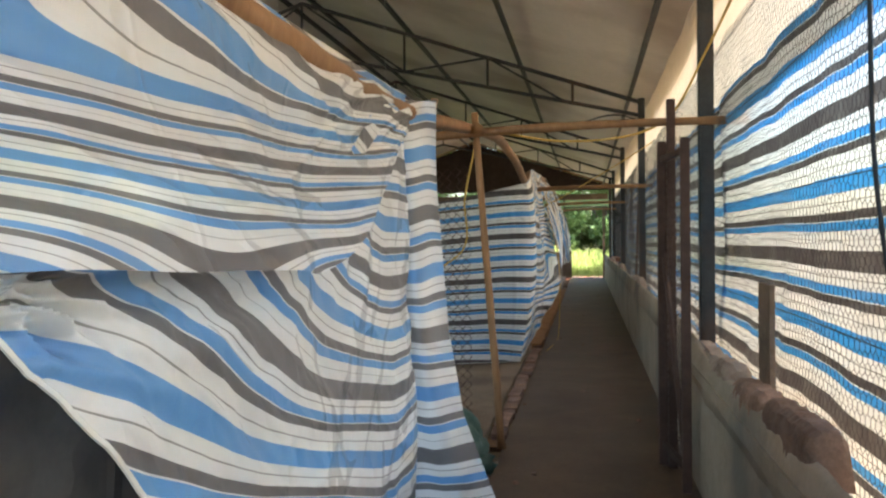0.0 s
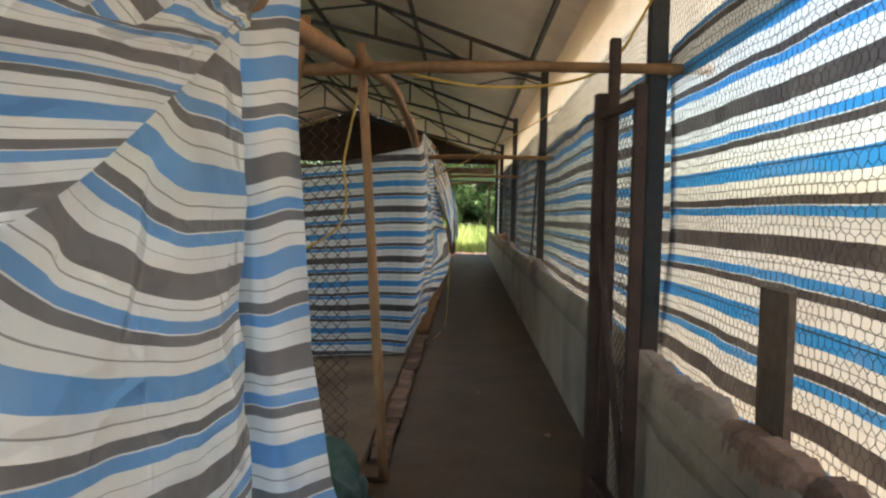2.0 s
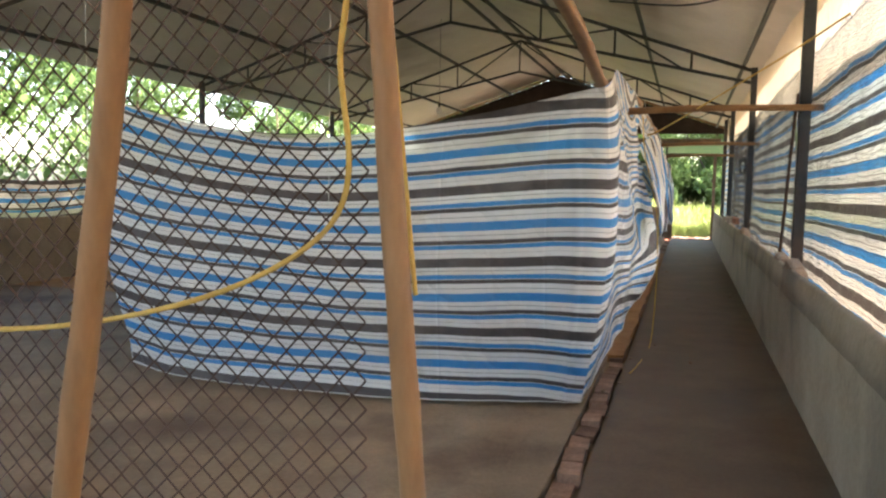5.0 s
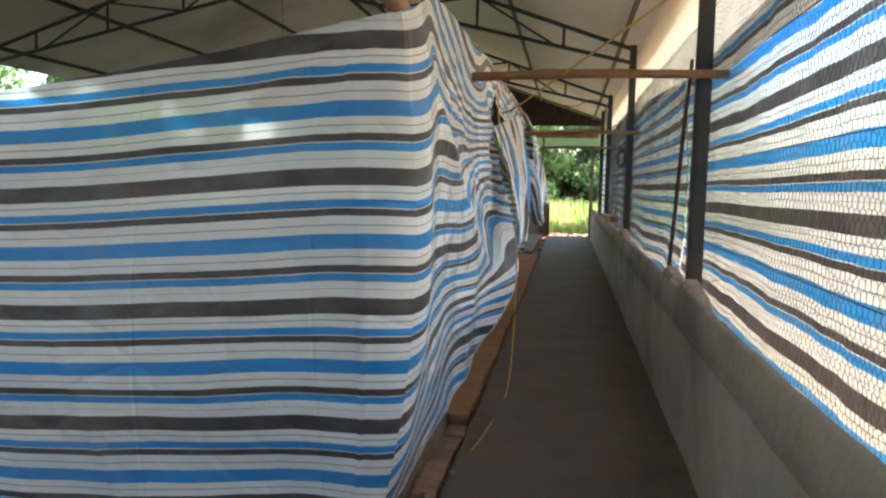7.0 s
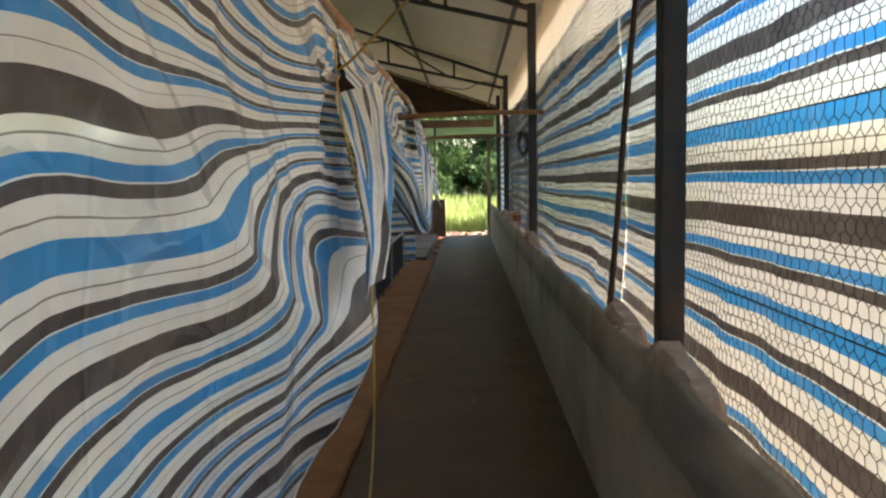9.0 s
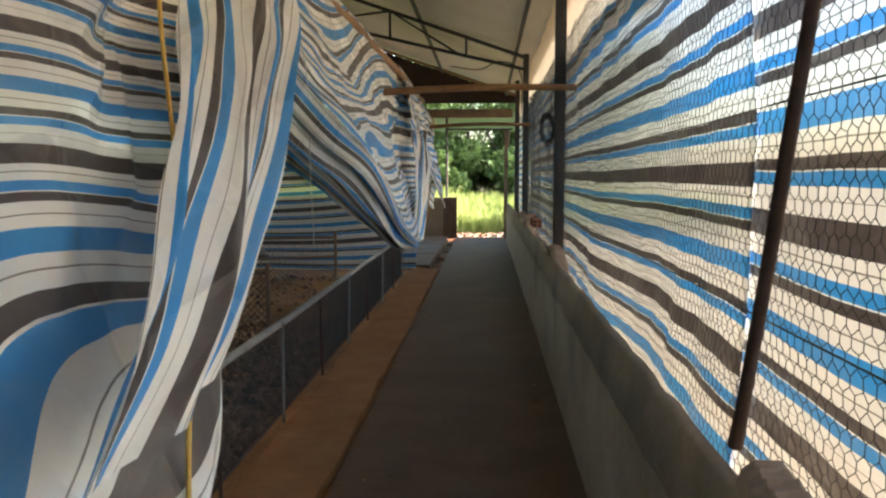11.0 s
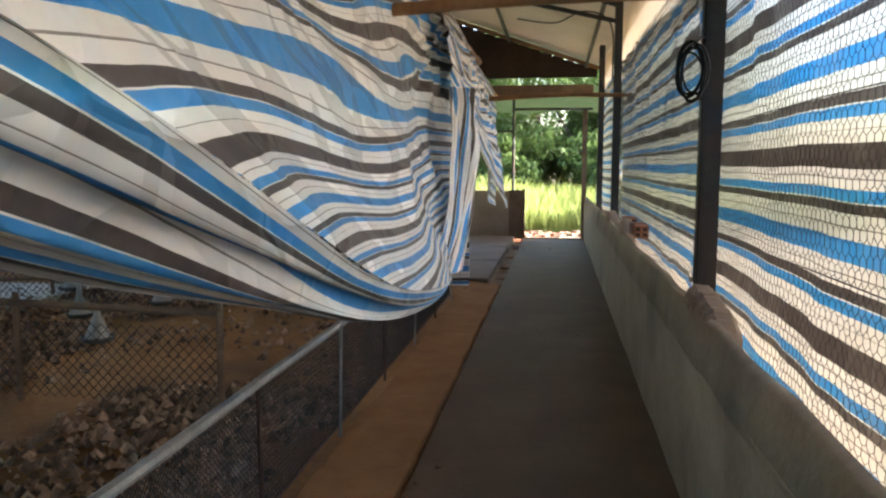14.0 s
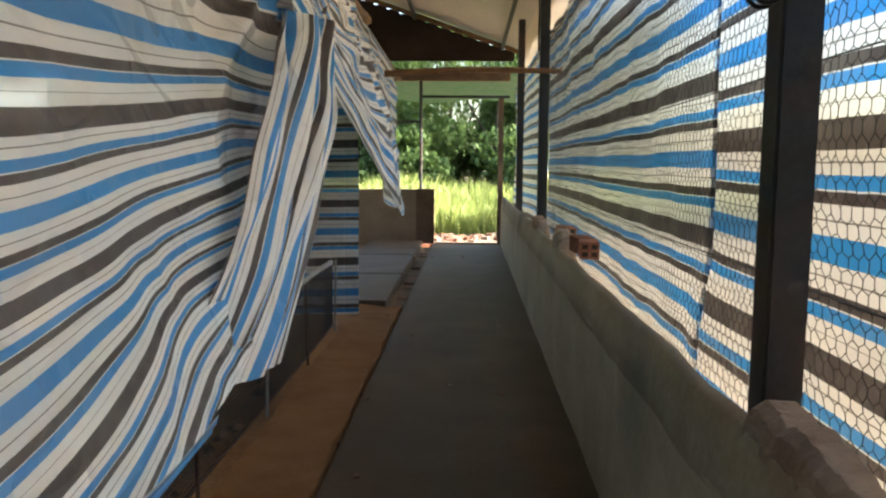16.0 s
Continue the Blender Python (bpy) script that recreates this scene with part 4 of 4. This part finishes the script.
tagged(wires("net", segs, 0.0025, M_RUST, cl), "rusty diamond wire", kind="stuff")
part("post", tube([(-3.6, 0, -0.05), (-3.6, 0, 1.8)], 0.02, sides=6), M_RUST, cl)
pole("standing_pole", [(-0.40, 1.7, 0.0), (-0.085, 1.58, 1.43), (0.05, 1.48, 2.1)], 0.026, 0.021, M_BAMBOO, "leaning bamboo pole by the chain-link panel", group="standing poles", seed=13)
tagged(finish(box(0.10, 0.15, 0.06, 0.11, -0.05, 1.78, 0.004), "iron_post", M_RUST), "dark rusty iron post behind the tarpaulin", "post")

# open gate leaf by the wall
g = thing("gate", "open rusty iron gate leaf with wire mesh, leaning by the wall", "gate", at=(1.40, 2.02, 0))
part("gate_post", box(-0.113, -0.057, -0.308, -0.252, -0.02, 1.84, 0.004), M_RUST, g)
part("gate_post", box(-0.066, -0.020, -0.365, -0.318, -0.02, 2.07, 0.004), M_RUST, g)
part("gate_post", box(-0.043, 0.003, -0.793, -0.747, -0.02, 1.80, 0.004), M_RUST, g)
part("gate_bar", tube([(-0.085, -0.28, 1.74), (-0.02, -0.77, 1.74)], 0.022, sides=4), M_RUST, g)
part("gate_bar", tube([(-0.085, -0.28, 0.12), (-0.02, -0.77, 0.12)], 0.022, sides=4), M_RUST, g)
part("gate_brace", tube([(-0.08, -0.30, 1.2), (-0.025, -0.75, 0.15)], 0.015, sides=6), M_RUST, g)
segs = diamond_net(-0.77, -0.28, 0.14, 1.72, 0.045, lambda u, v: (-0.085 - 0.133 * (u + 0.28), u, v))
tagged(wires("mesh", segs, 0.0014, M_RUST, g), "rusty wire mesh", kind="stuff")

# board stub and leaning sticks at the netting
tagged(finish(rough_box(1.572, 1.592, 0.30, 0.50, 0.62, 1.11, 0.06, 0.003, 4), "board", M_WOOD), "short weathered board standing at the netting", "board")
pole("stick", [(1.535, 7.82, 0.76), (1.57, 7.42, 2.1)], 0.014, 0.012, M_RUST, "thin rusty rod leaning on the netting", "rod", "rods", seed=2, crook=0.01)

# broken brick and mortar lumps beside the posts
def mortar_lump(y0, y1, low, high, seed, mat):
    """Crumbling masonry on the wall: rounded, stepped where pieces have broken away, highest towards the post."""
    bm = bmesh.new()
    n, prev = 40, None
    for i in range(n + 1):
        t = i / n
        y = y0 + (y1 - y0) * t
        step = round(3 * (t + 0.35 * noise.noise((y * 6, seed, 0)))) / 3
        end = min(1.0, 14 * t, 14 * (1 - t)) ** 0.5
        z = WALL_TOP - 0.09 + (low + (high - low) * min(1.0, max(0.0, 0.5 * t + 0.5 * step)) + 0.09) * end + 0.012 * noise.noise((y * 14, seed, 3)) + 0.012 * noise.noise((y * 45, seed, 9))
        face = FOOT + 0.022 + 0.03 * (1 - end) + 0.012 * noise.noise((y * 9, seed, 7)) + 0.006 * noise.noise((y * 40, seed, 1))
        sec = ((face, WALL_TOP - 0.16), (face, z - 0.05), (face + 0.012, z - 0.018), (face + 0.035, z), (1.555, z + 0.012 * noise.noise((y * 14, seed, 5))), (1.575, z - 0.03), (1.58, WALL_TOP - 0.16))
        ring = [bm.verts.new((x + 0.005 * noise.noise((y * 30, q * 30, seed)), y, q)) for x, q in sec]
        if prev:
            for k in range(7):
                bm.faces.new((prev[k], prev[(k + 1) % 7], ring[(k + 1) % 7], ring[k]))
        else:
            bm.faces.new(ring[::-1])
        prev = ring
    bm.faces.new(prev)
    return tagged(finish(bm, "mortar_lump", mat), "crumbling lump of brick and mortar on the low wall", "rubble", "lumps on the wall")


for k, (y0, y1, low, high) in enumerate(((1.22, 1.66, -0.06, -0.05), (0.62, 1.20, -0.02, -0.07), (0.02, 0.55, -0.025, -0.06), (-0.62, -0.02, 0.005, -0.03), (6.38, 6.85, -0.01, 0.045), (7.25, 7.65, -0.005, 0.03), (11.40, 11.97, -0.01, 0.055), (15.0, 15.35, 0.03, 0.09), (16.5, 17.02, 0.02, 0.07))):
    mortar_lump(y0, y1, low, high, k * 5.0, M_GBRICK if k in (2, 3) else M_MORTAR)


def hollow_brick(at, turn):
    """A red hollow brick; two rows of dark blocks on one end imitate shaded holes."""
    b = thing("hollow_brick", "broken red hollow brick lying on the low wall", "brick", "bricks on the wall", at=at)
    b.rotation_euler = (0, 0, radians(turn))
    part("shell", box(-0.05, 0.05, -0.10, 0.10, 0, 0.09, 0.004), M_BRICK, b)
    # no cavities: the holes' shade is the colour of these thin dark boxes
    for i in (-1, 1):
        for j in (0.025, 0.065):
            part("hole", box(i * 0.024 - 0.015, i * 0.024 + 0.015, -0.104, -0.096, j - 0.012, j + 0.012), M_GABLE, b, "dark square block painting the shade of a hole")
    return b


for at, turn in (((1.57, 14.8, WALL_TOP), 4), ((1.57, 14.55, WALL_TOP), -5), ((1.57, 15.5, WALL_TOP), 3)):
    hollow_brick(at, turn)

# coil of black hose hung on the far post
pts = []
for a in np.linspace(0, 12 * math.pi, 220):
    k = a / (2 * math.pi)
    pts.append((1.462 - (0.040 + 0.004 * math.sin(k * 2.9)) * math.sin(a) - 0.012 * math.sin(k * 1.7), 11.93 + (0.045 + 0.014 * math.sin(k * 2.1)) * math.sin(a) + 0.018 * math.sin(k * 2), 1.68 + (0.098 + 0.016 * math.sin(k * 2.3)) * math.cos(a) - 0.006 * k))
pts += [(1.47, 11.95, 1.77), (1.50, 11.96, 1.80), (1.52, 11.985, 1.80)]
coil = tube(pts, 0.0048, sides=6)
tagged(finish(coil, "hose_coil", M_BLACK, smooth=True), "coil of thin black hose hung on the netting", "hose")

# ropes and cables
def rope(name, pts, r, mat, label, category="rope", group=""):
    return tagged(finish(tube(spline(pts, 60), r, sides=6), name, mat, smooth=True), label, category, group)


rope("yellow_rope", [(0.22, 1.85, 1.85), (0.15, 1.9, 1.55), (0.10, 1.93, 1.2), (-0.5, 1.95, 0.98), (-1.6, 1.95, 0.9)], 0.006, M_ROPE, "yellow rope slung from the bamboo poles", group="ropes")
rope("yellow_rope", [(0.24, 1.8, 1.98), (0.27, 1.86, 1.5), (0.30, 1.9, 1.1)], 0.005, M_ROPE, "yellow rope slung from the bamboo poles", group="ropes")
rope("yellow_rope", [(0.40, 7.6, 1.78), (0.55, 7.3, 1.82), (1.24, 5.95, 2.12), (1.55, 5.3, 2.27)], 0.006, M_ROPE, "yellow rope strung across to the netting", group="ropes")
rope("yellow_rope", [(0.34, 7.85, 1.98), (0.38, 7.75, 1.62), (0.50, 7.55, 1.15), (0.53, 7.45, 0.85), (0.53, 7.4, 0.35), (0.51, 7.15, 0.010), (0.46, 6.4, 0.010), (0.42, 6.1, 0.008)], 0.005, M_ROPE, "yellow rope trailing down to the floor", group="ropes")
rope("yellow_rope", [(0.22, 1.7, 1.96), (0.8, 1.72, 1.86), (1.3, 1.7, 1.94), (1.53, 1.5, 2.3), (1.54, -1.0, 2.55)], 0.007, M_ROPE, "yellow rope wound along the cross pole", group="ropes")
rope("cable", [(1.5, 6.9, 2.75), (1.2, 6.95, 2.82), (0.7, 6.9, 2.72), (0.1, 6.9, 2.78)], 0.008, M_BLACK, "black cable looped below the truss", "cable", "cables")
rope("cable", [(1.50, 17.0, 2.2), (1.47, 17.0, 2.75), (1.2, 17.05, 2.9), (0.9, 17.1, 2.8), (0.5, 17.1, 2.85)], 0.008, M_BLACK, "black cable looped below the truss", "cable", "cables")
rope("cord", [(0.30, 8.66, 2.2), (0.43, 8.69, 1.75), (0.452, 8.70, 1.52), (0.450, 8.71, 1.38), (0.458, 8.69, 1.25), (0.462, 8.70, 1.09)], 0.0019, M_SACK, "dirty white cord hanging from the bamboo rail", "cord", "hanging cords")
rope("cable", [(1.575, -0.75, 1.9), (1.57, -0.8, 1.45), (1.58, -0.92, 1.0), (1.575, -0.95, 0.76)], 0.006, M_BLACK, "black cable hanging down the netting", "cable", "cables")
for x, y in ((-0.9, 4.0), (-1.6, 3.2)):
    rope("cord", [(x, y, RIDGE_Z + 0.03 - slope * abs(x - RIDGE_X)), (x, y, 1.2)], 0.0015, M_PLASTIC, "thin cord hanging from the roof", "cord", "hanging cords")

# lamp below the gable
lamp = thing("hanging_lamp", "small white bulb holder hanging near the gable", "lamp", at=(-3.6, 14.0, 2.62))
part("cord", tube([(0, 0, 0.18), (0, 0, 1.68)], 0.004, sides=5), M_BLACK, lamp)
bm = bmesh.new()
bmesh.ops.create_uvsphere(bm, u_segments=14, v_segments=10, radius=0.05)
for v in bm.verts:
    v.co.z = v.co.z * 1.5 + 0.05
part("bulb", bm, M_PLASTIC, lamp, smooth=True)
part("holder", tube([(0, 0, 0.11), (0, 0, 0.19)], 0.024, 0.018), M_BLACK, lamp)


def feeder(at, group="hanging feeders"):
    f = thing("poultry_feeder", "hanging grey poultry feeder with a dark pan", "feeder", group, at=at)
    bm = bmesh.new()
    prof = [(0.018, 0.34), (0.03, 0.33), (0.034, 0.25), (0.06, 0.19), (0.105, 0.10), (0.135, 0.035)]
    rings = [[bm.verts.new((r * math.cos(2 * math.pi * k / 16), r * math.sin(2 * math.pi * k / 16), z)) for k in range(16)] for r, z in prof]
    for a, c in zip(rings, rings[1:]):
        for k in range(16):
            bm.faces.new((a[k], c[k], c[(k + 1) % 16], a[(k + 1) % 16]))
    bm.faces.new(rings[0])
    part("hopper", bm, M_GALV, f, "dull pale metal cone", True)
    bm = bmesh.new()
    prof = [(0.02, 0.0), (0.15, 0.0), (0.175, 0.05), (0.168, 0.05), (0.145, 0.012)]
    rings = [[bm.verts.new((r * math.cos(2 * math.pi * k / 20), r * math.sin(2 * math.pi * k / 20), z)) for k in range(20)] for r, z in prof]
    for a, c in zip(rings, rings[1:]):
        for k in range(20):
            bm.faces.new((a[k], a[(k + 1) % 20], c[(k + 1) % 20], c[k]))
    part("pan", bm, M_FEED, f, "dark plastic pan", True)
    part("cord", tube([(0, 0, 0.3), (0, 0, 1.6)], 0.003, sides=4), M_WIRE, f)
    return f


first = feeder((-1.88, 13.1, 0.2))
first.scale = (0.6, 0.6, 0.68)
for x, y, z in ((-2.15, 14.4, 0.2), (-1.95, 15.3, 0.22), (-2.6, 14.0, 0.16), (-3.14, 14.7, 0.24), (-1.9, 16.0, 0.28), (-3.1, 15.9, 0.28), (-3.6, 13.2, 0.2), (-4.2, 14.6, 0.22), (-2.2, 11.2, 0.14), (-4.9, 15.6, 0.25)):
    copy_thing(first, Matrix.Translation((x, y, z)))

# inner partitions of the pen: net on wooden rails
def partition(p0, p1, h, label, mat=M_WOOD):
    a, c = Vector(p0), Vector(p1)
    f = thing("pen_partition", label, "partition", "pen partitions", at=a)
    d = c - a
    part("top_rail", tube([(0, 0, h), tuple(d * 0.5 + Vector((0, 0, h + 0.03))), tuple(d + Vector((0, 0, h)))], 0.028, 0.02), mat, f)
    if h > 0.53:
        part("low_rail", tube([(0, 0, h * 0.55), tuple(d + Vector((0, 0, h * 0.55)))], 0.018), mat, f)
    n = max(2, int(d.length / 1.2))
    for i in range(n + 1):
        q = d * (i / n)
        part("stake", tube([(q.x, q.y, -0.05), (q.x, q.y, h + 0.08)], 0.02), mat, f)
    segs = diamond_net(0, d.length, 0.02, h * 0.9, 0.06, lambda u, v: tuple(d.normalized() * u + Vector((0, 0, v))))
    tagged(wires("net", segs, 0.0026, M_NETDARK, f), "dark wire net", kind="stuff")


partition((-6.9, 13.6, 0), (-0.9, 15.9, 0), 0.55, "pen partition of dark rails and tan net")
partition((-6.8, 15.2, 0), (-2.4, 15.6, 0), 0.75, "taller pen partition of dark rails and net")
partition((-4.4, 12.6, 0), (-0.8, 12.51, 0), 0.52, "wood-framed net panel standing in the litter")
tagged(finish(rough_box(-6.7, -3.8, 14.9, 16.05, -0.02, 0.06, 0.3, 0.01, 14), "pale_sheet", M_SACK), "pale plastic sheet spread on the pen floor", "sheet")

# loose litter in the pen: clods of husk, dung and straw
rng = np.random.default_rng(4)
V, F = [], []
OCTA = ((0, 2, 4), (2, 1, 4), (1, 3, 4), (3, 0, 4), (2, 0, 5), (1, 2, 5), (3, 1, 5), (0, 3, 5))
for i in range(26000):
    x, y = -0.13 - 5.6 * rng.random() ** 1.35, rng.uniform(8.0, 16.0)
    if y > 12.9 and x > -2.3 and rng.random() < 0.9:
        continue
    if noise.noise((x * 0.8, y * 0.8, 3)) < -0.22 + 0.3 * rng.random() - 0.15:
        continue
    r = rng.uniform(0.014, 0.046)
    a = rng.uniform(0, 6.28)
    c, q = math.cos(a), math.sin(a)
    j = rng.uniform(0.55, 1.25, 6)
    z = rng.uniform(0.0, 0.03) + 0.05 * max(0.0, noise.noise((x * 5, y * 5, 2)))
    o = len(V)
    V += [(x + c * r * j[0], y + q * r * j[0], z), (x - c * r * j[1], y - q * r * j[1], z), (x - q * r * j[2], y + c * r * j[2], z), (x + q * r * j[3], y - c * r * j[3], z), (x + 0.3 * r * (j[1] - 0.9), y, z + 0.95 * r * j[4]), (x, y, z - 0.5 * r * j[5])]
    F += [tuple(o + k for k in f) for f in OCTA]
me = bpy.data.meshes.new("litter")
me.from_pydata(V, [], F)
me.materials.append(M_HUSK)
tagged(new("litter", me), "loose brown clods of husk and straw over the pen floor", "litter", kind="stuff")

# heap of green net and a crumpled sack in the near pen
def heap(name, at, size, mat, label, category, seed, folds=9):
    bm = bmesh.new()
    bmesh.ops.create_icosphere(bm, subdivisions=5, radius=1)
    for v in bm.verts:
        n = noise.noise(v.co * 1.8 + Vector((seed, 0, 0)))
        n2 = ridge(noise.noise(v.co * 1.6 + Vector((0, seed, 0))) * folds)
        k = 1 + 0.25 * n + 0.12 * n2
        z = max(v.co.z, -0.1)
        v.co = Vector((at[0] + v.co.x * size[0] * k, at[1] + v.co.y * size[1] * k, at[2] + max(0, z * size[2] * k)))
    return tagged(finish(bm, name, mat, smooth=True), label, category)


heap("green_netting", (-0.02, 1.45, -0.01), (0.36, 0.25, 0.34), M_GREEN, "heap of dark green netting on the earth floor", "netting", 3.0)
heap("crumpled_sack", (-0.25, 2.25, -0.01), (0.26, 0.12, 0.09), M_SACK, "crumpled pale plastic sack on the earth floor", "sack", 8.0, 16)

# brick edging of the gutter
edge = tagged(new("gutter_edging"), "row of dirty bricks edging the walkway, with dark gaps", kind="structure")
meshes = []
for k in range(5):
    bm = rough_box(-0.05, 0.05, -0.098, 0.098, -0.09, 0.012, 0.06, 0.006, 30 + k)
    me = bpy.data.meshes.new("brick")
    bm.to_mesh(me)
    bm.free()
    me.materials.append(M_GBRICK)
    meshes.append(me)
y, i = -2.6, 0
while y < END_Y - 0.2:
    if rng.random() > (0.12 if y < 8 else 0.6):
        ob = new("brick", meshes[i % 5])
        ob.parent = edge
        ob.location = (0.285 + rng.uniform(-0.014, 0.014), y, rng.uniform(-0.045, -0.006) - (0.018 if y > 8 else 0))
        ob.rotation_euler = (rng.uniform(-0.06, 0.06), rng.uniform(-0.1, 0.1), rng.uniform(-0.07, 0.07))
    y += 0.208 + rng.uniform(0, 0.02)
    i += 1
structure(finish(rough_box(0.20, GUTTER + 0.02, START_Y, 6.8, -0.12, -0.055, 0.4, 0.006, 41), "gutter_bed", M_DIRT), "dark earth bed of the gutter")
structure(finish(rough_box(0.195, GUTTER - 0.02, 6.7, 17.2, -0.14, -0.045, 0.10, 0.01, 43), "gutter_fill", M_SAND), "sand filling the gutter")
structure(finish(rough_box(0.20, GUTTER + 0.02, 17.2, END_Y - 0.1, -0.12, -0.045, 0.3, 0.006, 44), "gutter_bed_far", M_DIRT), "dark earth bed of the gutter")
# small stones and crumbs on the walkway
for i in range(60):
    x, y = rng.uniform(0.25, 1.42), rng.uniform(-1, 21)
    if rng.random() < 0.6:
        x = rng.uniform(0.2, 0.55)
    bm = bmesh.new()
    bmesh.ops.create_icosphere(bm, subdivisions=1, radius=rng.uniform(0.008, 0.022))
    for v in bm.verts:
        v.co *= 1 + 0.3 * noise.noise(v.co * 60 + Vector((i, 0, 0)))
        v.co = Vector((v.co.x + x, v.co.y + y, v.co.z * 0.6 + 0.006))
    tagged(finish(bm, "crumb", (M_MORTAR, M_GBRICK, M_DIRT)[i % 3]), "small crumb of mortar lying on the walkway", "rubble", "crumbs on the walkway")

# ---- outside ----
# rubble strip in front of the door
for i in range(70):
    x, y = rng.uniform(0.0, 1.9), rng.uniform(23.0, 25.4)
    bm = rough_box(-0.07, 0.07, -0.05, 0.05, 0, 0.06, 0.05, 0.012, i)
    bmesh.ops.rotate(bm, verts=bm.verts, matrix=Matrix.Rotation(rng.uniform(0, 6.28), 3, "Z"))
    bmesh.ops.translate(bm, verts=bm.verts, vec=(x, y, -0.12))
    tagged(finish(bm, "brick_fragment", (M_BRICK, M_MORTAR)[i % 3 == 0]), "broken red brick fragment on the ground by the door", "brick", "fragments by the door")
cloth("shade_net", 30, 10, lambda u, v: (-1.0 + 3.2 * u, 22.77 + 1.8 * v, 2.73 - 0.33 * v + 0.03 * math.sin(u * 12)), lambda u, v, p: (p.x, p.y), M_SHADE, "green shade net sagging over the doorway outside", "shade net")


def grass_patch(x0, x1, y0, y1, n, h, seed):
    r = np.random.default_rng(seed)
    V, F = [], []
    for _ in range(n):
        x, y = r.uniform(x0, x1), r.uniform(y0, y1)
        k = h * r.uniform(0.4, 1.1) * (0.75 + 0.6 * noise.noise((x * 0.5, y * 0.5, seed)))
        a, lean = r.uniform(0, 6.28), r.uniform(0.1, 0.5) * k
        w = r.uniform(0.008, 0.02)
        dx, dy = math.cos(a), math.sin(a)
        o = len(V)
        V += [(x - dy * w, y + dx * w, -0.13), (x + dy * w, y - dx * w, -0.13), (x + dx * lean * 0.4 + dy * w * 0.8, y + dy * lean * 0.4 - dx * w * 0.8, k * 0.6 - 0.12), (x + dx * lean, y + dy * lean, k - 0.12)]
        F += [(o, o + 1, o + 2), (o, o + 2, o + 3)]
    me = bpy.data.meshes.new("grass")
    me.from_pydata(V, [], F)
    me.materials.append(M_GRASS)
    tagged(new("grass", me), "tall sunlit yellow-green grass outside the shed", "grass", kind="stuff")


grass_patch(-6, 8, 25.6, 36, 46000, 1.1, 2)
grass_patch(-18, -8.2, -2, 34, 30000, 0.8, 3)


def tree(at, height, spread, seed, leaves=12000, leaf=0.17):
    r = np.random.default_rng(seed)
    t = thing("tree", "leafy green tree with dense dark foliage", "tree", "trees round the shed", at=at)
    bm = tube(spline([(0, 0, -0.2), (0.1 * math.sin(seed), 0.1, height * 0.35), (0.25 * math.cos(seed), 0, height * 0.75)], 10), 0.06 * height / 3, 0.02, 8)
    part("trunk", bm, M_BARK, t)
    clumps = []
    for k in range(15):
        a = r.uniform(0, 6.28)
        rad = spread * r.uniform(0.2, 1.0)
        z = height * r.uniform(0.22, 0.98)
        c = Vector((rad * math.cos(a), rad * math.sin(a), z))
        clumps.append((c, r.uniform(0.25, 0.5) * spread))
        if k < 7:
            part("limb", tube(spline([(0.1 * math.sin(seed), 0.05, height * 0.3), tuple(c * 0.6 + Vector((0, 0, height * 0.12))), tuple(c)], 6), 0.035, 0.008, 5), M_BARK, t)
    V, F = [], []
    for _ in range(leaves):
        c, s = clumps[r.integers(0, len(clumps))]
        d = Vector(r.normal(0, 1, 3)).normalized() * s * r.uniform(0.35, 1.05) ** 0.6
        p = c + Vector((d.x, d.y, d.z * 0.75))
        q = Matrix.Rotation(r.uniform(0, 6.28), 3, "Z") @ Matrix.Rotation(r.uniform(-1.2, 1.2), 3, "X")
        L = leaf * r.uniform(0.6, 1.3)
        o = len(V)
        for c2 in ((-0.3, 0, 0), (0, -0.6, 0.05), (0.3, 0, 0), (0, 0.6, -0.05)):
            V.append(tuple(p + q @ (Vector(c2) * L)))
        F.append((o, o + 1, o + 2, o + 3))
    me = bpy.data.meshes.new("crown")
    me.from_pydata(V, [], F)
    me.materials.append(M_LEAF)
    ob = new("crown", me)
    ob.parent = t


for k, (x, y, h, s) in enumerate(((-2.4, 35, 5.0, 2.4), (1.9, 34.5, 5.6, 2.5), (5.0, 36, 5.0, 2.6), (-6.5, 36, 5.5, 2.8), (3.0, 33.0, 2.0, 1.3), (-0.9, 32.5, 2.4, 1.4),
                                  (-13, 30, 5.5, 2.8), (-12.5, 24, 5.0, 2.4), (-13.5, 18, 5.5, 2.8), (-12.5, 12, 4.8, 2.5), (-13.5, 6, 5.5, 2.8), (-13, 0, 5, 2.6), (-10, 36, 5.5, 2.8), (-3.5, 41, 6.5, 3.2), (0.3, 39, 6, 3), (4.0, 41, 6.5, 3.2), (2.6, 30.5, 1.6, 1.0), (-8.5, 44, 7, 3.5), (0, 47, 8, 4), (8, 45, 7.5, 3.6))):
    tree((x, y, -0.12), h, s, 60 + k)
for k in range(9):
    tree((-5.5 + 1.5 * k, 37.2 + 0.7 * math.sin(k * 2.1), -0.12), 3.0 + 0.6 * math.sin(k * 1.3), 1.5, 120 + k, leaves=8000, leaf=0.15)
